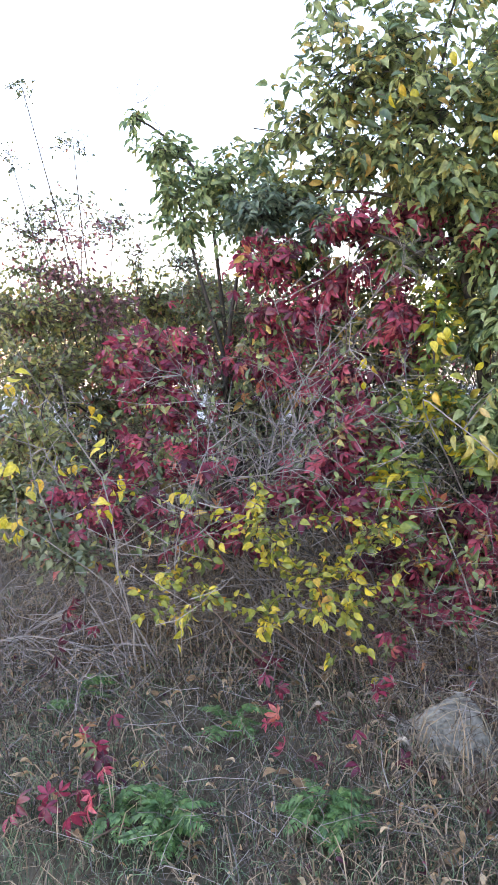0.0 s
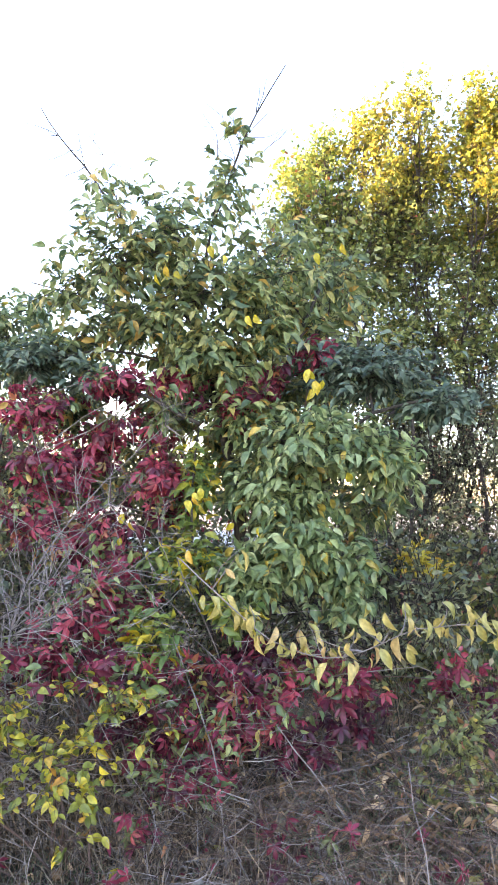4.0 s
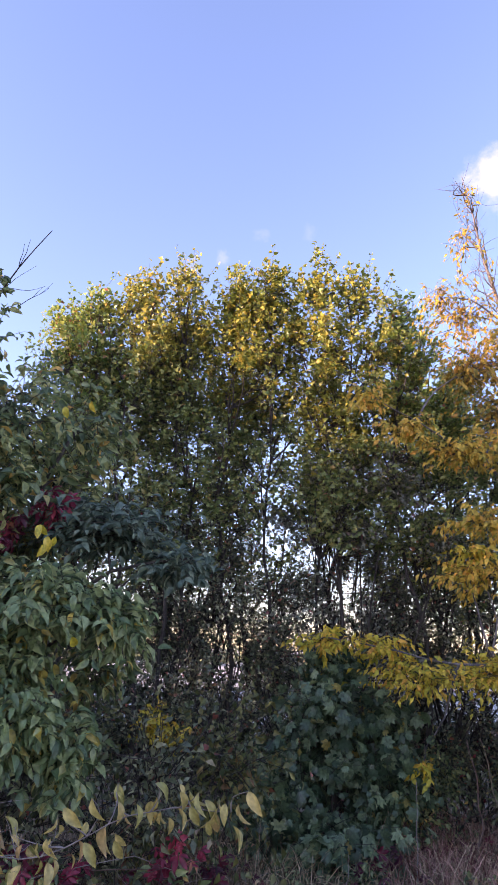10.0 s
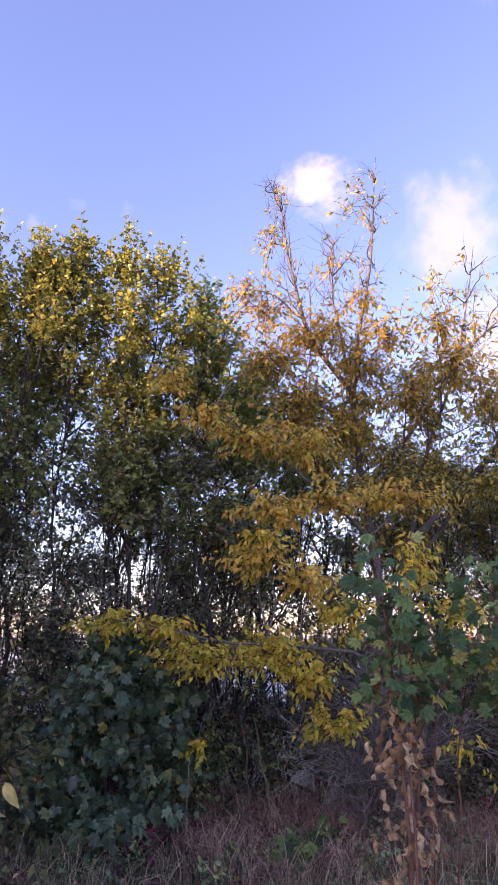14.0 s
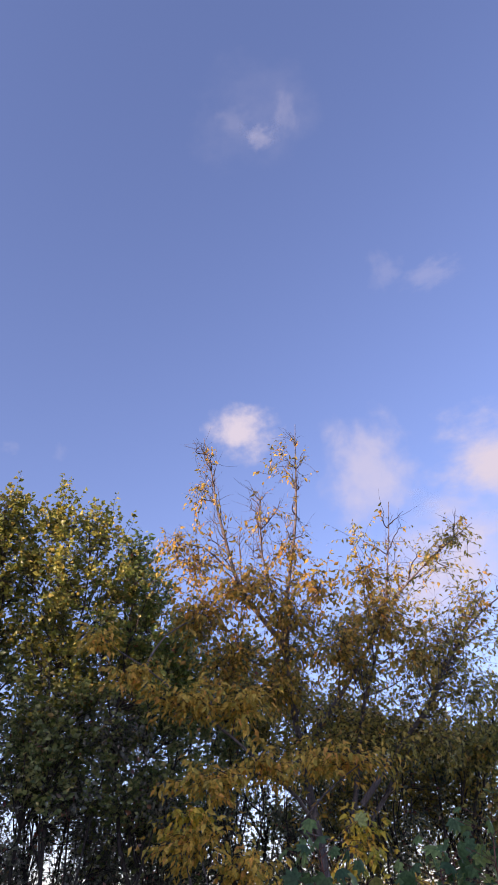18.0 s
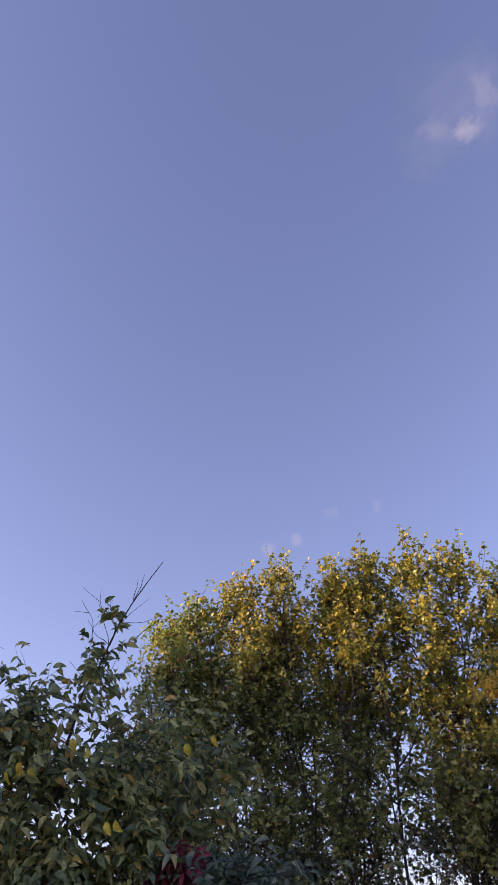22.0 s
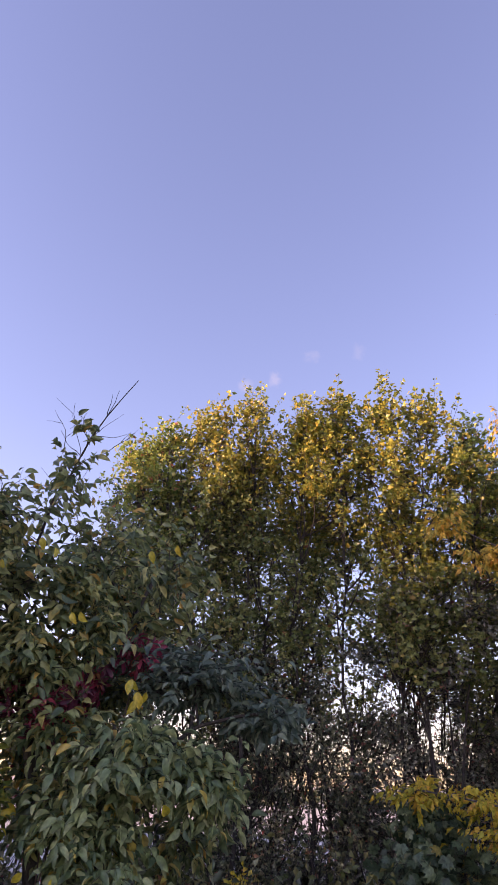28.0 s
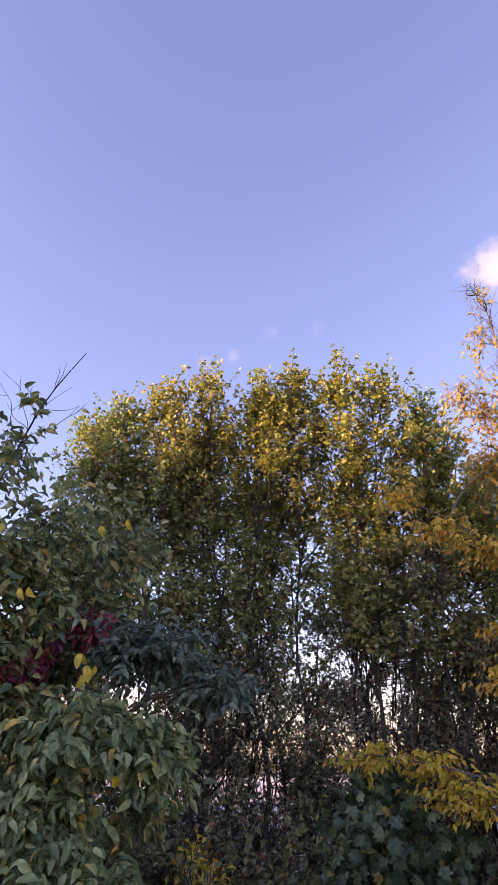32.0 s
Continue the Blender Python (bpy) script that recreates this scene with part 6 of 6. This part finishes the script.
def fallen_leaves():
    rng = np.random.default_rng(131)
    for k in range(46):
        x, y = rng.uniform(-2.2, 0.9), rng.uniform(1.35, 3.0)
        kind, mats = ("broad", WITHERED) if rng.random() < 0.7 else ("oval", BRIGHT_YELLOW)
        key = (kind, mats[1].name)
        if key not in SINGLE:
            SINGLE[key] = mesh_of("leaf", *LEAVES[kind])
            SINGLE[key].materials.append(mats[1])
        ob = new("fallen_leaf", SINGLE[key])
        s = rng.uniform(0.05, 0.08)
        ob.matrix_world = pose(x, y, float(ground_height(np.array(x), np.array(y))) + rng.uniform(0.03, 0.09), rng.uniform(-30, 30), rng.uniform(-30, 30), rng.uniform(0, 360)) @ Matrix.Diagonal((s, s, s, 1))
        tagged(ob, "withered brown leaf fallen on the grass" if mats is WITHERED else "bright yellow leaf fallen on the grass", "leaf", "fallen leaves")


fallen_leaves()


def leaf_litter(name, count, x0, x1, y0, y1, size, colours, label, seed, high=0.09):
    rng = np.random.default_rng(seed)
    xy = patch(x0, x1, y0, y1)(rng, count)
    pos = np.stack([xy[:, 0], xy[:, 1], ground_height(xy[:, 0], xy[:, 1]) + rng.uniform(0.01, high, len(xy))], 1)
    fr = leaf_frames(pos, rng.normal(0, 1, pos.shape) * (1, 1, 0.4), rng, (0, 0, 1), 0.5)
    v, f = join_leaves("curled", pos, fr, size * rng.uniform(0.5, 1.3, len(pos)))
    ob = new(name, mesh_of(name, v, f))
    ob.data.materials.append(colours[0])
    tagged(ob, label, "leaf litter", kind="stuff")


leaf_litter("leaf_litter", 4200, -3.8, 1.5, 1.2, 3.8, 0.038, WITHERED, "small curled brown leaves strewn in the grass", 171)
leaf_litter("red_litter", 700, -3.4, 1.2, 1.3, 3.6, 0.035, DEEP_RED, "dull red leaves strewn in the grass", 172)
leaf_litter("leaf_litter", 1500, 0.5, 5.0, 3.8, 6.6, 0.045, WITHERED, "brown leaves below the trees", 173)
leaf_litter("red_litter", 3600, 1.2, 4.8, 4.6, 6.8, 0.06, RED, "red creeper leaves low among the weeds", 174)
leaf_litter("leaf_litter", 1500, -0.3, 1.2, 2.3, 3.2, 0.046, WITHERED, "tan dead leaves caught on the straw", 177, 0.2)
leaf_litter("red_litter", 160, -1.3, 0.8, 2.45, 3.0, 0.04, RED, "red leaves caught in the straw", 178, 0.25)
leaf_litter("leaf_litter", 2600, -1.2, 1.3, 2.0, 3.3, 0.055, LITTER, "broad grey-brown dead leaves lying in the straw", 176)
leaf_litter("leaf_litter", 2200, -0.8, 1.3, 2.9, 4.4, 0.06, WITHERED, "tan withered leaves hanging in the dry weeds", 179, 0.38)
WEEDS = [(0.9 + 0.4 * k, 5.2 + 0.3 * math.sin(2.3 * k), 0.16, 0.25, 0.16, 130) for k in range(9)]
shrub("weed_clump", "low green weeds at the foot of the trees", "weed", (2.2, 5.3, 0), WEEDS, "oval_far", 0.05, PALE_GREEN, 175, 8, 0.004, per_twig=6)


# ---- stalks and sticks ----
def stick(name, points, r, material, label, seed, wob=0.006):
    rng = np.random.default_rng(seed)
    line = wander(points, 12, wob, rng)
    v, f = tube(line, r * np.linspace(1, 0.45, 12) * rng.uniform(0.85, 1.15, 12), 6)
    base = np.array(points[0], float)
    me = mesh_of(name, v - base, f, True)
    me.materials.append(material)
    ob = new(name, me)
    ob.location = base
    return tagged(ob, label, "stick")


stick("dead_stalk", [(0.25, 2.2, 0.0), (0.2, 2.35, 0.3), (0.15, 2.45, 0.5), (0.11, 2.5, 0.68)], 0.0032, TWIG_PALE, "bleached upright dead stalk in the grass", 141, 0.006)
stick("leaning_stick", [(-0.6, 2.72, 0.0), (-0.67, 2.77, 0.41), (-0.92, 2.82, 0.95)], 0.0045, TWIG_PALE, "grey stick leaning in the red creeper", 142)
stick("leaning_stick", [(-0.15, 2.98, 0.2), (-0.5, 2.95, 0.61), (-0.9, 2.93, 0.94)], 0.0033, TWIG_PALE, "thin grey stick lying across the creeper", 143)
stick("dead_wood", [(-0.4, 2.88, 0.09), (-0.25, 2.84, 0.08), (-0.08, 2.85, 0.06)], 0.02, TWIG_PALE, "bleached piece of dead wood in the grass", 144)
stick("dead_wood", [(-0.36, 3.02, 0.1), (-0.15, 2.92, 0.08), (0.06, 2.85, 0.05)], 0.016, TWIG_PALE, "bleached piece of dead wood in the grass", 145)
stick("dead_stalk", [(2.28, 5.95, 0.0), (2.32, 5.91, 0.67), (2.23, 5.88, 1.0)], 0.01, TWIG_BROWN, "brown dead stalk at the foot of the trees", 146, 0.02)
stick("dead_stalk", [(2.56, 5.85, 0.0), (2.45, 5.9, 0.6), (2.35, 5.92, 1.0)], 0.009, STRAW, "pale dead stalk at the foot of the trees", 147, 0.02)
stick("dead_stalk", [(1.72, 5.5, 0.0), (1.73, 5.5, 0.4), (1.74, 5.5, 0.75)], 0.005, TWIG_PALE, "thin upright stalk before the maple bush", 148, 0.004)


# ---- far distance, and an unseen wood added to shade the place ----
def far_wood(name, label, places, leaf, colours, seed, stem_r=0.1):
    rng = np.random.default_rng(seed)
    v, f = [], []
    pos, axis = [], []
    for x, y, h, w in places:
        n = int(260 * max(1.0, h / 5))
        d = unit(rng.normal(0, 1, (n, 3))) * rng.random((n, 1)) ** 0.4
        pos.append(np.array((x, y, h * 0.52)) + d * (w, w, h * 0.5))
    pos = np.concatenate(pos)
    fr = leaf_frames(pos, rng.normal(0, 1, pos.shape), rng, spread=1.2)
    v, f = join_leaves("round_far", pos, fr, leaf * rng.uniform(0.6, 1.3, len(pos)))
    ob = new(name, mesh_of(name, v, f))
    ob.data.materials.append(colours[0])
    tagged(ob, label, "woods", kind="stuff")


FR = random.Random(5)
far_wood("far_hedge", "low far hedge along the field's edge", [(-70 + 3.2 * k, 62 + 10 * math.sin(0.13 * k) , FR.uniform(1.1, 1.7), 2.6) for k in range(48)], 0.5, DARK, 151)
# Added out of view as a sun blocker; the first eight stand taller for the golden tree.
far_wood("far_wood", "unseen tall wood added in the west to block the low sun", [(-34 + FR.uniform(-2, 2), -20 + 1.9 * k, FR.uniform(11.3, 11.7) + (1.2 if k < 8 else 0.0), 2.8) for k in range(21)], 1.1, DARK, 152)


# ---- overhead cable ----
def build_cable():
    a, b = Vector((-150, 49.4, 8.5)), Vector((120, -38.4, 8.5))
    pts = []
    for k in range(61):
        u = k / 60
        p = a.lerp(b, u)
        pts.append((p.x, p.y, 6.5 + 2.0 * (2 * abs(u - 0.549)) ** 2))
    v, f = tube(pts, [0.007] * 61, 6)
    me = mesh_of("cable", v, f, True)
    me.materials.append(CABLE)
    tagged(new("overhead_cable", me), "thin black overhead cable crossing the sky", "cable", kind="structure")


build_cable()


# ---- clouds ----
def cloud_material():
    m, n, l = nodes_of("cloud")
    coords = n.new("ShaderNodeTexCoord")
    length = n.new("ShaderNodeVectorMath")
    length.operation = "LENGTH"
    l.new(coords.outputs["Object"], length.inputs[0])
    info, shift = n.new("ShaderNodeObjectInfo"), n.new("ShaderNodeVectorMath")
    shift.operation = "MULTIPLY_ADD"
    l.new(info.outputs["Random"], shift.inputs[0])
    shift.inputs[1].default_value = (40, 17, 9)
    l.new(coords.outputs["Object"], shift.inputs[2])
    tex = n.new("ShaderNodeTexNoise")
    tex.inputs["Scale"].default_value, tex.inputs["Detail"].default_value, tex.inputs["Roughness"].default_value = 1.6, 6, 0.58
    l.new(shift.outputs[0], tex.inputs["Vector"])
    sub = n.new("ShaderNodeMath")
    sub.operation = "SUBTRACT"
    l.new(tex.outputs["Fac"], sub.inputs[0])
    fall = n.new("ShaderNodeMath")
    fall.operation = "MULTIPLY_ADD"
    fall.inputs[1].default_value, fall.inputs[2].default_value = 0.62, -0.12
    l.new(length.outputs["Value"], fall.inputs[0])
    l.new(fall.outputs[0], sub.inputs[1])
    rng = n.new("ShaderNodeMapRange")
    rng.inputs["From Min"].default_value, rng.inputs["From Max"].default_value = 0.06, 0.62
    rng.interpolation_type = "SMOOTHSTEP"
    l.new(sub.outputs[0], rng.inputs["Value"])
    glow, clear, mix = n.new("ShaderNodeEmission"), n.new("ShaderNodeBsdfTransparent"), n.new("ShaderNodeMixShader")
    glow.inputs["Color"].default_value, glow.inputs["Strength"].default_value = (0.87, 1.0, 1.03, 1), CLOUD_GLOW
    dens = n.new("ShaderNodeMath")
    dens.operation = "MULTIPLY"
    l.new(rng.outputs[0], dens.inputs[0])
    sep = n.new("ShaderNodeSeparateColor")
    l.new(info.outputs["Color"], sep.inputs[0])
    l.new(sep.outputs["Red"], dens.inputs[1])
    l.new(dens.outputs[0], mix.inputs[0])
    l.new(clear.outputs[0], mix.inputs[1])
    l.new(glow.outputs[0], mix.inputs[2])
    l.new(mix.outputs[0], n["Material Output"].inputs["Surface"])
    return m


CLOUD_GLOW = 0.32
CLOUD = cloud_material()


def cloud(centre, wide, high, thick, label):
    k = 13
    g = np.linspace(-1, 1, k)
    x, y = np.meshgrid(g, g, indexing="ij")
    z = -0.08 * (x * x + y * y)
    i, j = np.meshgrid(np.arange(k - 1), np.arange(k - 1), indexing="ij")
    a = (i * k + j).ravel()
    f = np.concatenate([np.stack([a, a + k, a + k + 1], 1), np.stack([a, a + k + 1, a + 1], 1)])
    me = mesh_of("cloud", np.stack([x, y, z], -1), f, True)
    me.materials.append(CLOUD)
    ob = new("cloud", me)
    ob.matrix_world = look(centre, (0, 0, 1.7)) @ Matrix.Diagonal((wide, high, wide, 1))
    ob.color = (thick, 0, 0, 1)
    ob.visible_shadow = False
    tagged(ob, label, "cloud", "clouds", "structure")


cloud((285, 665, 536), 58, 50, 1.0, "small white cloud in the evening sky")
cloud((214, 398, 778), 26, 20, 0.3, "faint wisp of cloud high up")
cloud((232, 365, 788), 22, 34, 0.16, "faint wisp of cloud high up")
cloud((176, 397, 788), 30, 24, 0.1, "faint wisp of cloud high up")
cloud((202, 377, 793), 95, 80, 0.08, "faint wisp of cloud high up")
cloud((450, 425, 654), 48, 26, 0.2, "faint wisp of cloud")
cloud((399, 452, 669), 30, 34, 0.14, "faint wisp of cloud")
cloud((441, 622, 478), 85, 95, 0.65, "soft white cloud behind the golden tree")
cloud((567, 524, 464), 115, 80, 1.0, "bright white cloud low in the sky")
cloud((551, 605, 375), 135, 85, 0.9, "bright white cloud low in the sky")
cloud((517, 659, 329), 150, 90, 0.6, "bright white cloud behind the trees")
cloud((-86, 756, 467), 14, 18, 0.16, "faint wisp of cloud above the tall trees")
cloud((-48, 756, 477), 12, 14, 0.19, "faint wisp of cloud above the tall trees")
cloud((2, 756, 512), 16, 12, 0.1, "faint wisp of cloud above the tall trees")
cloud((63, 756, 518), 14, 16, 0.08, "faint wisp of cloud above the tall trees")
